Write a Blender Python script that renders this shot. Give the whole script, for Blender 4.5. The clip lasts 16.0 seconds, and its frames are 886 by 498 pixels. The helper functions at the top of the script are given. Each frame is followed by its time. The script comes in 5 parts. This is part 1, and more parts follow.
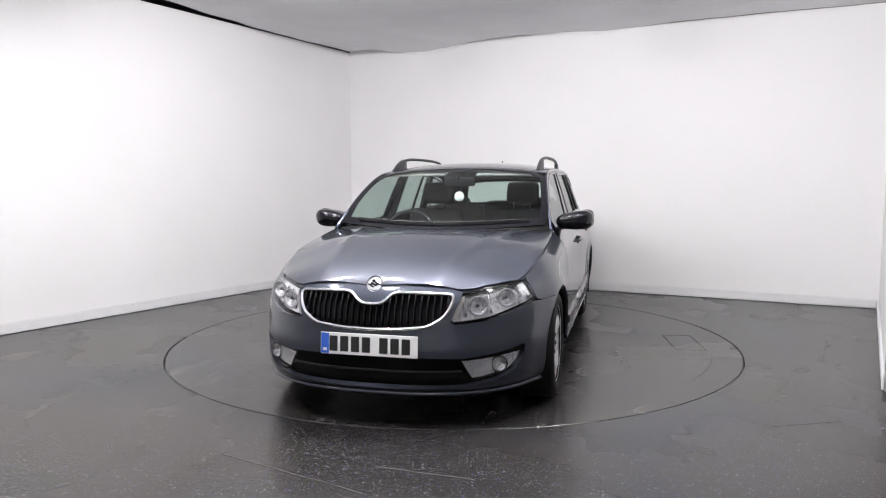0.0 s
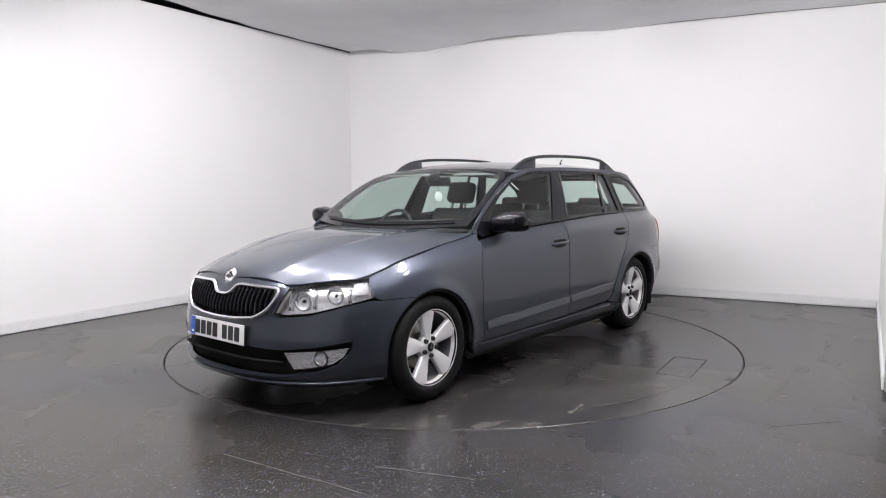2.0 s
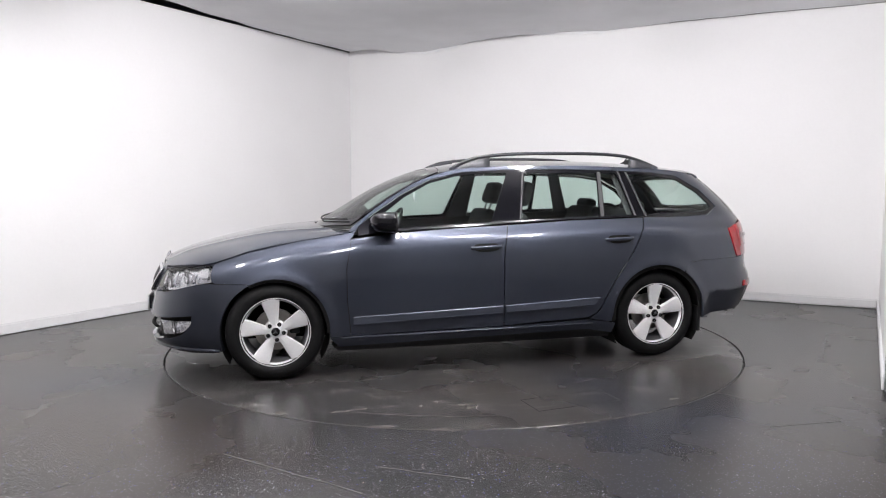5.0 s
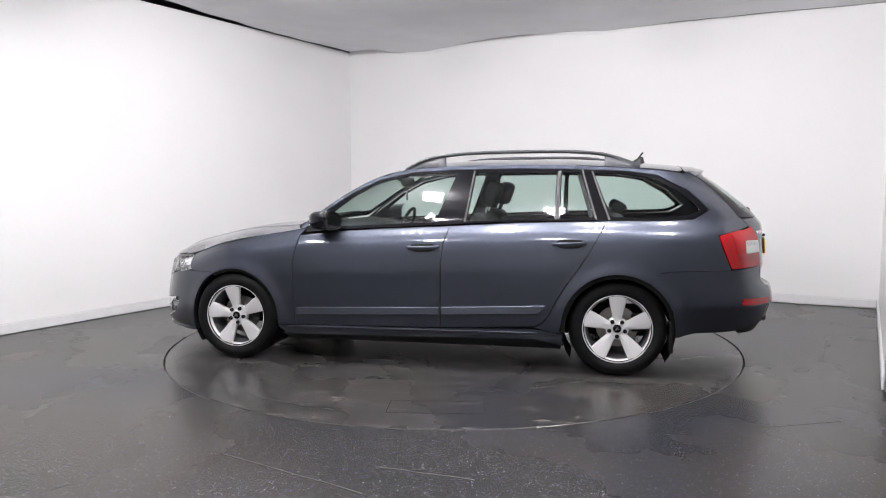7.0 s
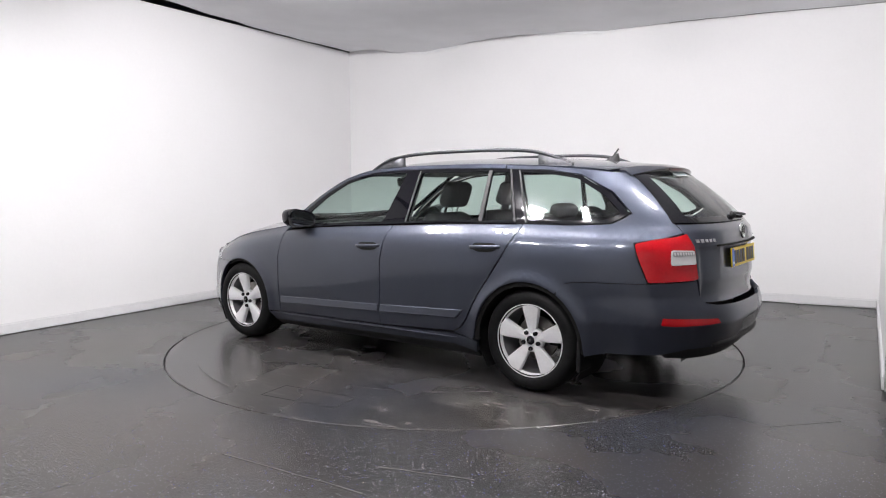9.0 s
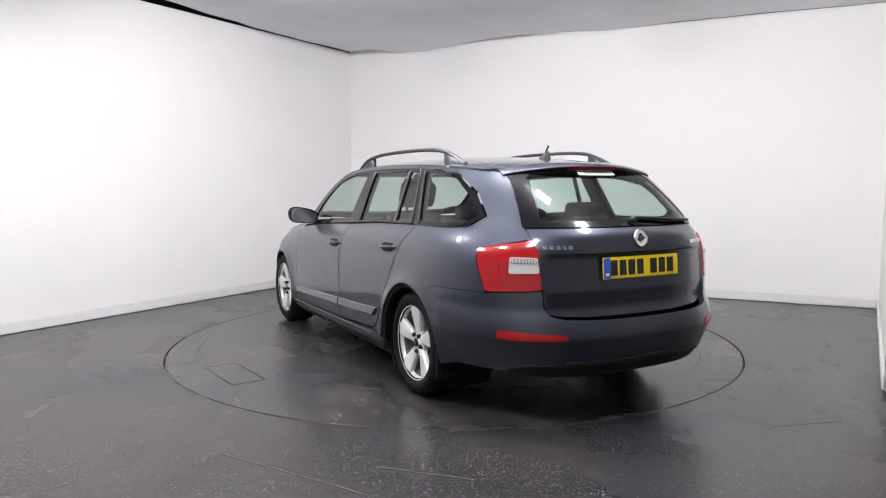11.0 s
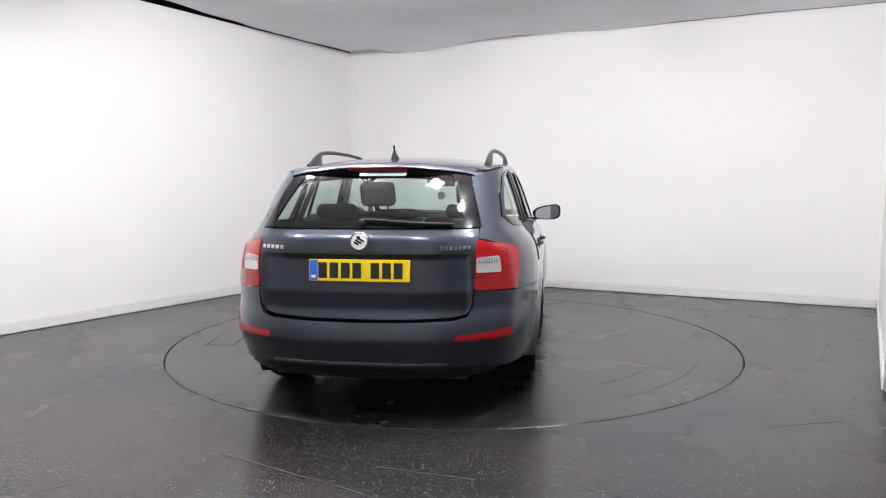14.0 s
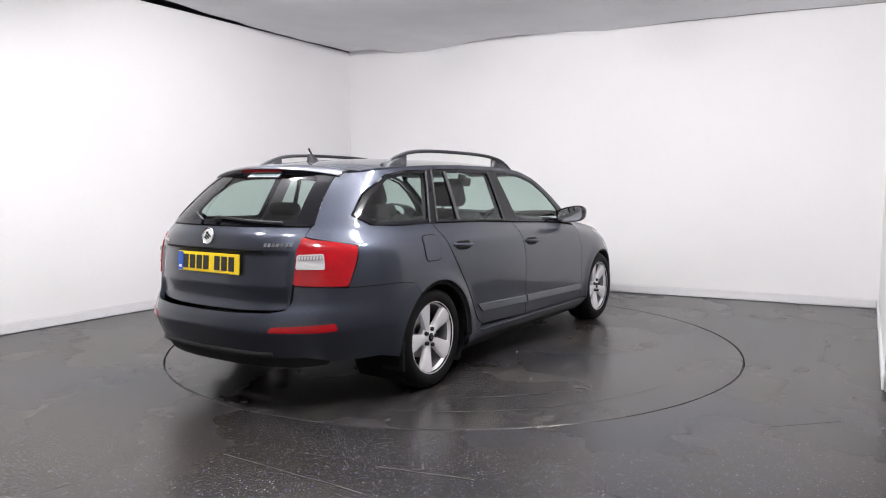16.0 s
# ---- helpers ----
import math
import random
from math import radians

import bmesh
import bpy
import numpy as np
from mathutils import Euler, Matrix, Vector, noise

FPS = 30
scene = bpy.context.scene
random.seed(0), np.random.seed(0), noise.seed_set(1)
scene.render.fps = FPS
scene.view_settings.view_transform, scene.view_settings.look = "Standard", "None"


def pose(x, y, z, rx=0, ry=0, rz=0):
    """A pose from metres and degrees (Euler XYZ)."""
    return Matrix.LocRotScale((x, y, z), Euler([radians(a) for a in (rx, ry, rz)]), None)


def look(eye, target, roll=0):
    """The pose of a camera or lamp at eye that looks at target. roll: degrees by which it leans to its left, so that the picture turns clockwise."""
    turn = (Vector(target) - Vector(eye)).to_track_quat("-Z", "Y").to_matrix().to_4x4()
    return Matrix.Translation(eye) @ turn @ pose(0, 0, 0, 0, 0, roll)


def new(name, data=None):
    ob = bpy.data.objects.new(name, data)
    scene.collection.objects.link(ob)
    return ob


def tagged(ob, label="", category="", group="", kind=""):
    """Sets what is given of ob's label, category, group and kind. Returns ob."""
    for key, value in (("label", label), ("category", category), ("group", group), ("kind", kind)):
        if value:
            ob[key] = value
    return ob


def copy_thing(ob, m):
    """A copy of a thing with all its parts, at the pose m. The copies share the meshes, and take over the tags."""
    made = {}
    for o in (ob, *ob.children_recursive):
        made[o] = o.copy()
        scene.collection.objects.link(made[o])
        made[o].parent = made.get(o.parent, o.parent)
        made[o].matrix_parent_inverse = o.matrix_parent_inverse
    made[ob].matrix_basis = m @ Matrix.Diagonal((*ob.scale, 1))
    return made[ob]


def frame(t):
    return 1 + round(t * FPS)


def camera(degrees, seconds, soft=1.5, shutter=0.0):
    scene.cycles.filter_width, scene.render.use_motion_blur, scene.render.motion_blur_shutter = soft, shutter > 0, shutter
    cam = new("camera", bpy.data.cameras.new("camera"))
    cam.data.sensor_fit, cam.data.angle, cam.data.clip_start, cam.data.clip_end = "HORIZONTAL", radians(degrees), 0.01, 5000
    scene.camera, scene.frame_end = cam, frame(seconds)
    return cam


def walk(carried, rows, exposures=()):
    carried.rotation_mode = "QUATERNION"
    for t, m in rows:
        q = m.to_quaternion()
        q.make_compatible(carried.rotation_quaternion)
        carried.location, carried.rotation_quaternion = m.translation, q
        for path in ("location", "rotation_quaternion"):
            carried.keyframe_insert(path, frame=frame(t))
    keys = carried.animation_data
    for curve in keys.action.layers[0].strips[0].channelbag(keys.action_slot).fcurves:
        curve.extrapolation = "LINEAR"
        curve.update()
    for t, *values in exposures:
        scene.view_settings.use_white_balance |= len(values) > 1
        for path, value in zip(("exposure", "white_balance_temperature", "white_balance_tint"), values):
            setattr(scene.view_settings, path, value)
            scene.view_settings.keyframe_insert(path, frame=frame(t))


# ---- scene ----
from mathutils.geometry import delaunay_2d_cdt

# camera on its stand, a lens of 64.45 degrees
cam = camera(64.45, 16.0, soft=1.1)
EYE = Vector((0.0, -5.711, 1.244))
YAW, PITCH, ROLL = 0.0132, 0.0894, -0.218
AIM = EYE + Vector((-math.cos(PITCH) * math.sin(YAW), math.cos(PITCH) * math.cos(YAW), -math.sin(PITCH)))
walk(cam, [(0.0, look(EYE, AIM, ROLL)), (16.0, look(EYE, AIM, ROLL))], exposures=[(0.0, 0.0), (16.0, 0.0)])

# the room is closed: hardly any light from the world
world = bpy.data.worlds.new("world")
scene.world = world
world.use_nodes = True
world.node_tree.nodes["Background"].inputs[0].default_value = (0.8, 0.85, 1.0, 1)
world.node_tree.nodes["Background"].inputs[1].default_value = 0.02
LAMP = 178.0


# ---------- materials ----------
def mat(name, color, rough=0.5, metal=0.0, coat=0.0, grain=0.0, scale=30.0, bump=0.0, tint=None, emit=0.0, spec=0.5, big=0.0, bigscale=1.5, space="Object"):
    m = bpy.data.materials.new(name)
    m.use_nodes = True
    n, l = m.node_tree.nodes, m.node_tree.links
    b = n["Principled BSDF"]
    b.inputs["Base Color"].default_value = (*color, 1)
    b.inputs["Roughness"].default_value = rough
    b.inputs["Metallic"].default_value = metal
    b.inputs["Coat Weight"].default_value = coat
    b.inputs["Coat Roughness"].default_value = 0.03
    b.inputs["Specular IOR Level"].default_value = spec
    if emit:
        b.inputs["Emission Color"].default_value = (*color, 1)
        b.inputs["Emission Strength"].default_value = emit
    if grain or bump or big:
        tc = n.new("ShaderNodeTexCoord")
        no = n.new("ShaderNodeTexNoise")
        no.inputs["Scale"].default_value = scale
        no.inputs["Detail"].default_value = 6
        l.new(tc.outputs[space], no.inputs["Vector"])
        nb = n.new("ShaderNodeTexNoise")
        nb.inputs["Scale"].default_value = bigscale
        nb.inputs["Detail"].default_value = 4
        l.new(tc.outputs[space], nb.inputs["Vector"])
        out = None
        for tex, amount in ((no, grain), (nb, big)):
            if not amount:
                continue
            r = n.new("ShaderNodeMapRange")
            r.inputs["From Min"].default_value, r.inputs["From Max"].default_value = 0.3, 0.7
            r.inputs["To Min"].default_value, r.inputs["To Max"].default_value = 1 - amount, 1 + amount
            l.new(tex.outputs["Fac"], r.inputs["Value"])
            mx = n.new("ShaderNodeVectorMath")
            mx.operation = "SCALE"
            if out is None:
                mx.inputs[0].default_value = color
            else:
                l.new(out, mx.inputs[0])
            l.new(r.outputs[0], mx.inputs["Scale"])
            out = mx.outputs[0]
        if out is not None:
            l.new(out, b.inputs["Base Color"])
            rr = n.new("ShaderNodeMapRange")
            rr.inputs["To Min"].default_value, rr.inputs["To Max"].default_value = rough * 0.9, min(1, rough * 1.12)
            l.new(nb.outputs["Fac"], rr.inputs["Value"])
            l.new(rr.outputs[0], b.inputs["Roughness"])
        if bump:
            bp = n.new("ShaderNodeBump")
            bp.inputs["Strength"].default_value = bump
            bp.inputs["Distance"].default_value = 0.002
            l.new(no.outputs["Fac"], bp.inputs["Height"])
            l.new(bp.outputs[0], b.inputs["Normal"])
    return m


def glass(name, tint, gloss=0.0):
    m = bpy.data.materials.new(name)
    m.use_nodes = True
    n, l = m.node_tree.nodes, m.node_tree.links
    n.remove(n["Principled BSDF"])
    t, g, x = n.new("ShaderNodeBsdfTransparent"), n.new("ShaderNodeBsdfGlossy"), n.new("ShaderNodeMixShader")
    lw, pw, f = n.new("ShaderNodeLayerWeight"), n.new("ShaderNodeMath"), n.new("ShaderNodeMapRange")
    lw.inputs["Blend"].default_value = 0.5
    pw.operation = "POWER"
    pw.inputs[1].default_value = 4.5
    f.inputs["To Min"].default_value, f.inputs["To Max"].default_value = 0.05, 0.9
    l.new(lw.outputs["Facing"], pw.inputs[0])
    l.new(pw.outputs[0], f.inputs["Value"])
    t.inputs[0].default_value = (*tint, 1)
    g.inputs["Roughness"].default_value = gloss
    l.new(f.outputs[0], x.inputs[0])
    l.new(t.outputs[0], x.inputs[1])
    l.new(g.outputs[0], x.inputs[2])
    l.new(x.outputs[0], n["Material Output"].inputs[0])
    return m


def paint_material():
    m = mat("grey_metallic_paint", (0.045, 0.052, 0.073), 0.45, 0.85, 1.0, grain=0.12, scale=900.0, big=0.03)
    return m


def floor_material(name, wear, stains=(), flecks=1.0, near=None):
    """Dark vinyl with fine pale flecks, brownish and bluish clouds, soft scuffs and stains (x, y, half length, half width, turn, colour)."""
    m = mat(name, (0.027, 0.0255, 0.0255), 0.27, spec=0.32, grain=0.0, scale=45.0, bump=0.0, big=0.12, bigscale=0.9)
    n, l = m.node_tree.nodes, m.node_tree.links
    b = n["Principled BSDF"]
    tc = n.new("ShaderNodeTexCoord")

    def noise_at(scale, detail, stretch, turn):
        mp = n.new("ShaderNodeMapping")
        mp.inputs["Scale"].default_value = stretch
        mp.inputs["Rotation"].default_value = (0, 0, turn)
        l.new(tc.outputs["Object"], mp.inputs["Vector"])
        x = n.new("ShaderNodeTexNoise")
        x.inputs["Scale"].default_value, x.inputs["Detail"].default_value = scale, min(detail, 6 if wear > 0.3 else 1.5)
        l.new(mp.outputs[0], x.inputs["Vector"])
        return x.outputs["Fac"]

    def ramp(value, lo, hi, top=1.0):
        r = n.new("ShaderNodeMapRange")
        r.interpolation_type = "SMOOTHSTEP"
        r.inputs["From Min"].default_value, r.inputs["From Max"].default_value = lo, hi
        r.inputs["To Max"].default_value = top
        l.new(value, r.inputs["Value"])
        return r.outputs[0]

    def cloud(scale, detail, lo, hi, stretch=(1, 1, 1), top=1.0, turn=0.5):
        return ramp(noise_at(scale, detail, stretch, turn), lo, hi, top)

    def maths(kind, p, q):
        x = n.new("ShaderNodeMath")
        x.operation = kind
        for i, v in enumerate((p, q)):
            if isinstance(v, float):
                x.inputs[i].default_value = v
            else:
                l.new(v, x.inputs[i])
        return x.outputs[0]

    def blend(fac, under, color):
        x = n.new("ShaderNodeMix")
        x.data_type = "RGBA"
        l.new(fac, x.inputs["Factor"])
        l.new(under, x.inputs["A"])
        x.inputs["B"].default_value = (*color, 1)
        return x.outputs["Result"]

    out = b.inputs["Base Color"].links[0].from_socket
    out = blend(cloud(0.8, 4, 0.45, 0.70, (1, 2.2, 1), 0.6), out, (0.036, 0.031, 0.027))
    out = blend(cloud(0.6, 3, 0.52, 0.72, (1.6, 0.8, 1), 0.7), out, (0.017, 0.019, 0.026))
    # worn grey haze, and crisp scuffs running two ways
    out = blend(cloud(1.9, 9, 0.50, 0.72, (1, 2, 1), wear), out, (0.075, 0.070, 0.065))
    for turn, scale in ((0.3, 2.2), (1.9, 1.7), (2.6, 2.9)) if wear > 0.3 else ():
        streak = cloud(scale, 10, 0.585, 0.66, (0.6, 3.4, 1), 0.85 * wear, turn)
        out = blend(maths("MULTIPLY", streak, cloud(9.0, 6, 0.40, 0.62)), out, (0.105, 0.098, 0.092))
    if wear > 0.3:
        out = blend(cloud(3.1, 8, 0.58, 0.74, (1, 1.8, 1), 0.8 * wear, 1.2), out, (0.010, 0.009, 0.009))
    for x0, y0, a, w, turn, color, lo, hi in stains:
        mp = n.new("ShaderNodeMapping")
        mp.vector_type = "TEXTURE"
        mp.inputs["Location"].default_value = (x0, y0, 0)
        mp.inputs["Rotation"].default_value = (0, 0, turn)
        mp.inputs["Scale"].default_value = (a, w, 1)
        l.new(tc.outputs["Object"], mp.inputs["Vector"])
        ln = n.new("ShaderNodeVectorMath")
        ln.operation = "LENGTH"
        l.new(mp.outputs[0], ln.inputs[0])
        d = maths("ADD", ln.outputs["Value"], maths("MULTIPLY", noise_at(2.2, 5, (1, 1, 1), 0.0), 0.9))
        out = blend(ramp(maths("SUBTRACT", 1.9, d), lo, hi, 0.85), out, color)
    for scale, least, size, color in ((80, 0.20, 0.27, (0.115, 0.113, 0.135)), (62, 0.80, 0.22, (0.28, 0.28, 0.34)), (70, 0.86, 0.24, (0.07, 0.08, 0.30)), (45, 0.95, 0.16, (0.42, 0.38, 0.34))):
        v = n.new("ShaderNodeTexVoronoi")
        v.inputs["Scale"].default_value = scale
        l.new(tc.outputs["Object"], v.inputs["Vector"])
        dots = n.new("ShaderNodeMapRange")
        dots.inputs["From Min"].default_value, dots.inputs["From Max"].default_value = size * 0.6, size
        dots.inputs["To Min"].default_value, dots.inputs["To Max"].default_value = 1, 0
        l.new(v.outputs["Distance"], dots.inputs["Value"])
        sep = n.new("ShaderNodeSeparateColor")
        l.new(v.outputs["Color"], sep.inputs[0])
        few = maths("MULTIPLY", maths("GREATER_THAN", sep.outputs[0], least), flecks)
        if near:
            # further in the flecks are worn and dulled over
            # flecks fade further in: the grazing sheen that hides them, put into colour
            axes = n.new("ShaderNodeSeparateXYZ")
            l.new(tc.outputs["Object"], axes.inputs[0])
            few = maths("MULTIPLY", few, ramp(maths("MULTIPLY", axes.outputs["Y"], -1.0), near[0], near[1]))
        out = blend(maths("MULTIPLY", dots.outputs[0], few), out, color)
    l.new(out, b.inputs["Base Color"])
    return m


PAINT = paint_material()
FLOOR = floor_material("dark_speckled_vinyl", 0.10, [(-1.9, -2.3, 1.5, 0.6, -0.35, (0.028, 0.0215, 0.0165), 0.2, 1.3), (-3.2, -0.6, 1.4, 0.6, 0.5, (0.027, 0.0215, 0.017), 0.2, 1.3), (-2.25, -1.3, 0.48, 0.33, 0.3, (0.009, 0.010, 0.015), 0.35, 0.8)], 1.0, (1.3, 2.6))
DISC = floor_material("dark_scuffed_vinyl", 0.6, (), 0.25)
WALL = mat("white_wall_paint", (0.81, 0.805, 0.81), 0.6, grain=0.008, scale=40.0, bump=0.015, big=0.012)
# for unseen walls only: dark so that the car reflects less light
DARKWALL = mat("unseen_wall_grey", (0.27, 0.27, 0.275), 0.7, grain=0.05, scale=40.0, bump=0.06, big=0.08)
SKIRTING = mat("white_gloss_trim", (0.72, 0.72, 0.73), 0.4, grain=0.02, big=0.03)
FABRIC = mat("pale_ceiling_cloth", (0.82, 0.82, 0.84), 0.9, grain=0.03, scale=120.0, bump=0.2, big=0.05)
SCUFF = mat("pale_scuff", (0.038, 0.036, 0.034), 0.4, grain=0.4, scale=25.0, big=0.3, bigscale=4.0)
# pale colour puts the light on the turntable's lip into the strip
EDGING = mat("lit_lip_pale", (0.42, 0.41, 0.40), 0.5, 0.3, grain=0.3, scale=20.0)
# dark colour stands for the shade in the void above the cloth
VOID = mat("void_shade", (0.15, 0.14, 0.16), 0.9, grain=0.1, scale=10.0)
GAP = mat("dark_gap", (0.012, 0.012, 0.012), 0.9)
BLACKGLOSS = mat("black_gloss_trim", (0.005, 0.005, 0.007), 0.035, grain=0.05, spec=0.32)
BARGREY = mat("grey_rubber_bar", (0.045, 0.045, 0.047), 0.6, grain=0.1, scale=80.0)
BLACKMATT = mat("black_plastic", (0.011, 0.011, 0.012), 0.5, spec=0.3, grain=0.15, scale=200.0, bump=0.2)
UNDER = mat("black_underbody", (0.006, 0.006, 0.006), 0.85, grain=0.2, spec=0.2)
RUBBER = mat("tyre_rubber", (0.006, 0.006, 0.0065), 0.6, grain=0.2, scale=60.0, bump=0.25, spec=0.18)
ALLOY = mat("silver_alloy", (0.84, 0.84, 0.85), 0.34, 0.35, grain=0.03, scale=80.0, coat=0.3)
# darker copy of the alloy: the shade inside the rim put into the colour
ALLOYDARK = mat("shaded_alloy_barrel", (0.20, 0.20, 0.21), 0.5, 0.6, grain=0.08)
STEEL = mat("brake_steel", (0.35, 0.33, 0.31), 0.35, 0.9, grain=0.1)
CHROME = mat("chrome", (0.82, 0.82, 0.84), 0.1, 1.0, grain=0.02)
SATIN = mat("satin_rail", (0.030, 0.031, 0.036), 0.4, 0.3, grain=0.08)
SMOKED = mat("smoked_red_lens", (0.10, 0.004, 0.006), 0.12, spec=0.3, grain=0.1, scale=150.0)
RED = mat("red_lamp_lens", (0.33, 0.004, 0.008), 0.14, spec=0.4, coat=0.5, grain=0.08, scale=120.0, big=0.10, bigscale=9.0)
CLEARLENS = mat("white_lamp_insert", (0.66, 0.65, 0.65), 0.22, 0.35, coat=1.0, grain=0.02, scale=70.0)
REFLECTOR = mat("lamp_reflector", (0.88, 0.88, 0.90), 0.2, 0.75, grain=0.10, scale=55.0, bump=0.9)
PLATEW = mat("white_plate", (0.78, 0.78, 0.78), 0.35, grain=0.02)
PLATEY = mat("yellow_plate", (0.80, 0.58, 0.01), 0.35, grain=0.02)
BLUE = mat("blue_plate_band", (0.03, 0.12, 0.55), 0.35, grain=0.03)
INK = mat("plate_ink", (0.012, 0.012, 0.012), 0.4, grain=0.05)
SEAT = mat("dark_seat_cloth", (0.022, 0.022, 0.024), 0.85, grain=0.2, scale=45.0, bump=0.08)
TRIM = mat("grey_cabin_trim", (0.07, 0.07, 0.072), 0.7, grain=0.1, scale=120.0)
HEADLINER = mat("pale_headliner", (0.26, 0.26, 0.255), 0.9, grain=0.04)
GLASS = glass("green_tinted_glass", (0.72, 0.82, 0.78))
LENS = glass("clear_lens", (0.93, 0.94, 0.95))
MIRROR = mat("mirror_glass", (0.75, 0.77, 0.8), 0.02, 1.0)
PAPER = mat("white_sticker", (0.75, 0.76, 0.76), 0.5, grain=0.03)
BARS = mat("grey_print", (0.25, 0.33, 0.34), 0.5)
LED = mat("ceiling_panel_glow", (1.0, 0.972, 0.985), 0.5, emit=LAMP)
LEDFRAME = mat("white_panel_frame", (0.7, 0.7, 0.7), 0.5, grain=0.02)


# ---------- mesh helpers ----------
def part(name, bm, material, parent=None, label="", smooth=True, m=None):
    me = bpy.data.meshes.new(name)
    bm.to_mesh(me)
    bm.free()
    if "facing" in me.attributes:
        # panels take their shading from the surface they are cut from
        want = np.zeros(len(me.vertices) * 3, np.float32)
        me.attributes["facing"].data.foreach_get("vector", want)
        want = want.reshape(-1, 3)
        have = np.array([v.normal for v in me.vertices])
        none = np.abs(want).sum(1) < 0.5
        want[none] = have[none]
        me.attributes.remove(me.attributes["facing"])
        me.polygons.foreach_set("use_smooth", [True] * len(me.polygons))
        me.normals_split_custom_set_from_vertices(want.tolist())
    for mt in (material if isinstance(material, (list, tuple)) else [material]):
        me.materials.append(mt)
    if smooth:
        me.polygons.foreach_set("use_smooth", [True] * len(me.polygons))
    ob = new(name, me)
    if parent is not None:
        ob.parent = parent
    if m is not None:
        ob.matrix_basis = m
    if label:
        tagged(ob, label)
    return ob


def sharp(bm, degrees=32):
    """Split hard edges so that smooth shading keeps them crisp."""
    lim = radians(degrees)
    bm.normal_update()
    es = [e for e in bm.edges if len(e.link_faces) == 2 and e.calc_face_angle(0) > lim]
    if es:
        bmesh.ops.split_edges(bm, edges=es)
    return bm


def box(bm, lo, hi, bevel=0.0, m=None, seg=2):
    r = bmesh.ops.create_cube(bm, size=1.0)
    vs = r["verts"]
    for v in vs:
        v.co = Vector([lo[i] + (v.co[i] + 0.5) * (hi[i] - lo[i]) for i in range(3)])
    if bevel:
        es = list({e for v in vs for e in v.link_edges})
        q = bmesh.ops.bevel(bm, geom=es, offset=bevel, segments=seg, affect="EDGES", profile=0.5)
        vs = list({v for f in q["faces"] for v in f.verts} | {v for v in vs if v.is_valid})
    if m is not None:
        for v in vs:
            v.co = m @ v.co
    return vs


def boxes(*items, bevel=0.0, m=None):
    bm = bmesh.new()
    for lo, hi in items:
        box(bm, lo, hi, bevel, m)
    return sharp(bm)


def lathe(profile, seg=64, closed=False, axis="y"):
    """Spin (radius, along) pairs about the y axis."""
    bm = bmesh.new()
    rings = []
    for r, a in profile:
        rings.append([bm.verts.new((r * math.cos(2 * math.pi * k / seg), a, r * math.sin(2 * math.pi * k / seg))) for k in range(seg)])
    pairs = list(zip(rings, rings[1:])) + ([(rings[-1], rings[0])] if closed else [])
    for p, q in pairs:
        for k in range(seg):
            bm.faces.new((p[k], p[(k + 1) % seg], q[(k + 1) % seg], q[k]))
    bmesh.ops.recalc_face_normals(bm, faces=bm.faces)
    return bm


def sweep(path, rx, ry, seg=10, up=(0, 0, 1), cap=True):
    """A tube of oval section along a path; rx and ry may be lists."""
    bm = bmesh.new()
    path = [Vector(p) for p in path]
    n = len(path)
    rings = []
    for i, p in enumerate(path):
        t = (path[min(i + 1, n - 1)] - path[max(i - 1, 0)]).normalized()
        s = t.cross(Vector(up)).normalized()
        u = s.cross(t)
        a = rx[i] if isinstance(rx, (list, tuple)) else rx
        b = ry[i] if isinstance(ry, (list, tuple)) else ry
        rings.append([bm.verts.new(p + s * a * math.cos(2 * math.pi * k / seg) + u * b * math.sin(2 * math.pi * k / seg)) for k in range(seg)])
    for p, q in zip(rings, rings[1:]):
        for k in range(seg):
            bm.faces.new((p[k], p[(k + 1) % seg], q[(k + 1) % seg], q[k]))
    if cap:
        bm.faces.new(rings[0][::-1])
        bm.faces.new(rings[-1])
    bmesh.ops.recalc_face_normals(bm, faces=bm.faces)
    return bm


def smooth_path(pts, n=8):
    """Catmull-Rom through the points."""
    pts = [Vector(p) for p in pts]
    out = []
    for i in range(len(pts) - 1):
        a, b, c, d = pts[max(i - 1, 0)], pts[i], pts[i + 1], pts[min(i + 2, len(pts) - 1)]
        for k in range(n):
            t = k / n
            out.append(0.5 * ((2 * b) + (c - a) * t + (2 * a - 5 * b + 4 * c - d) * t * t + (3 * b - a - 3 * c + d) * t ** 3))
    return out + [pts[-1]]


def step(a, b, x):
    t = min(1, max(0, (x - a) / (b - a)))
    return t * t * (3 - 2 * t)


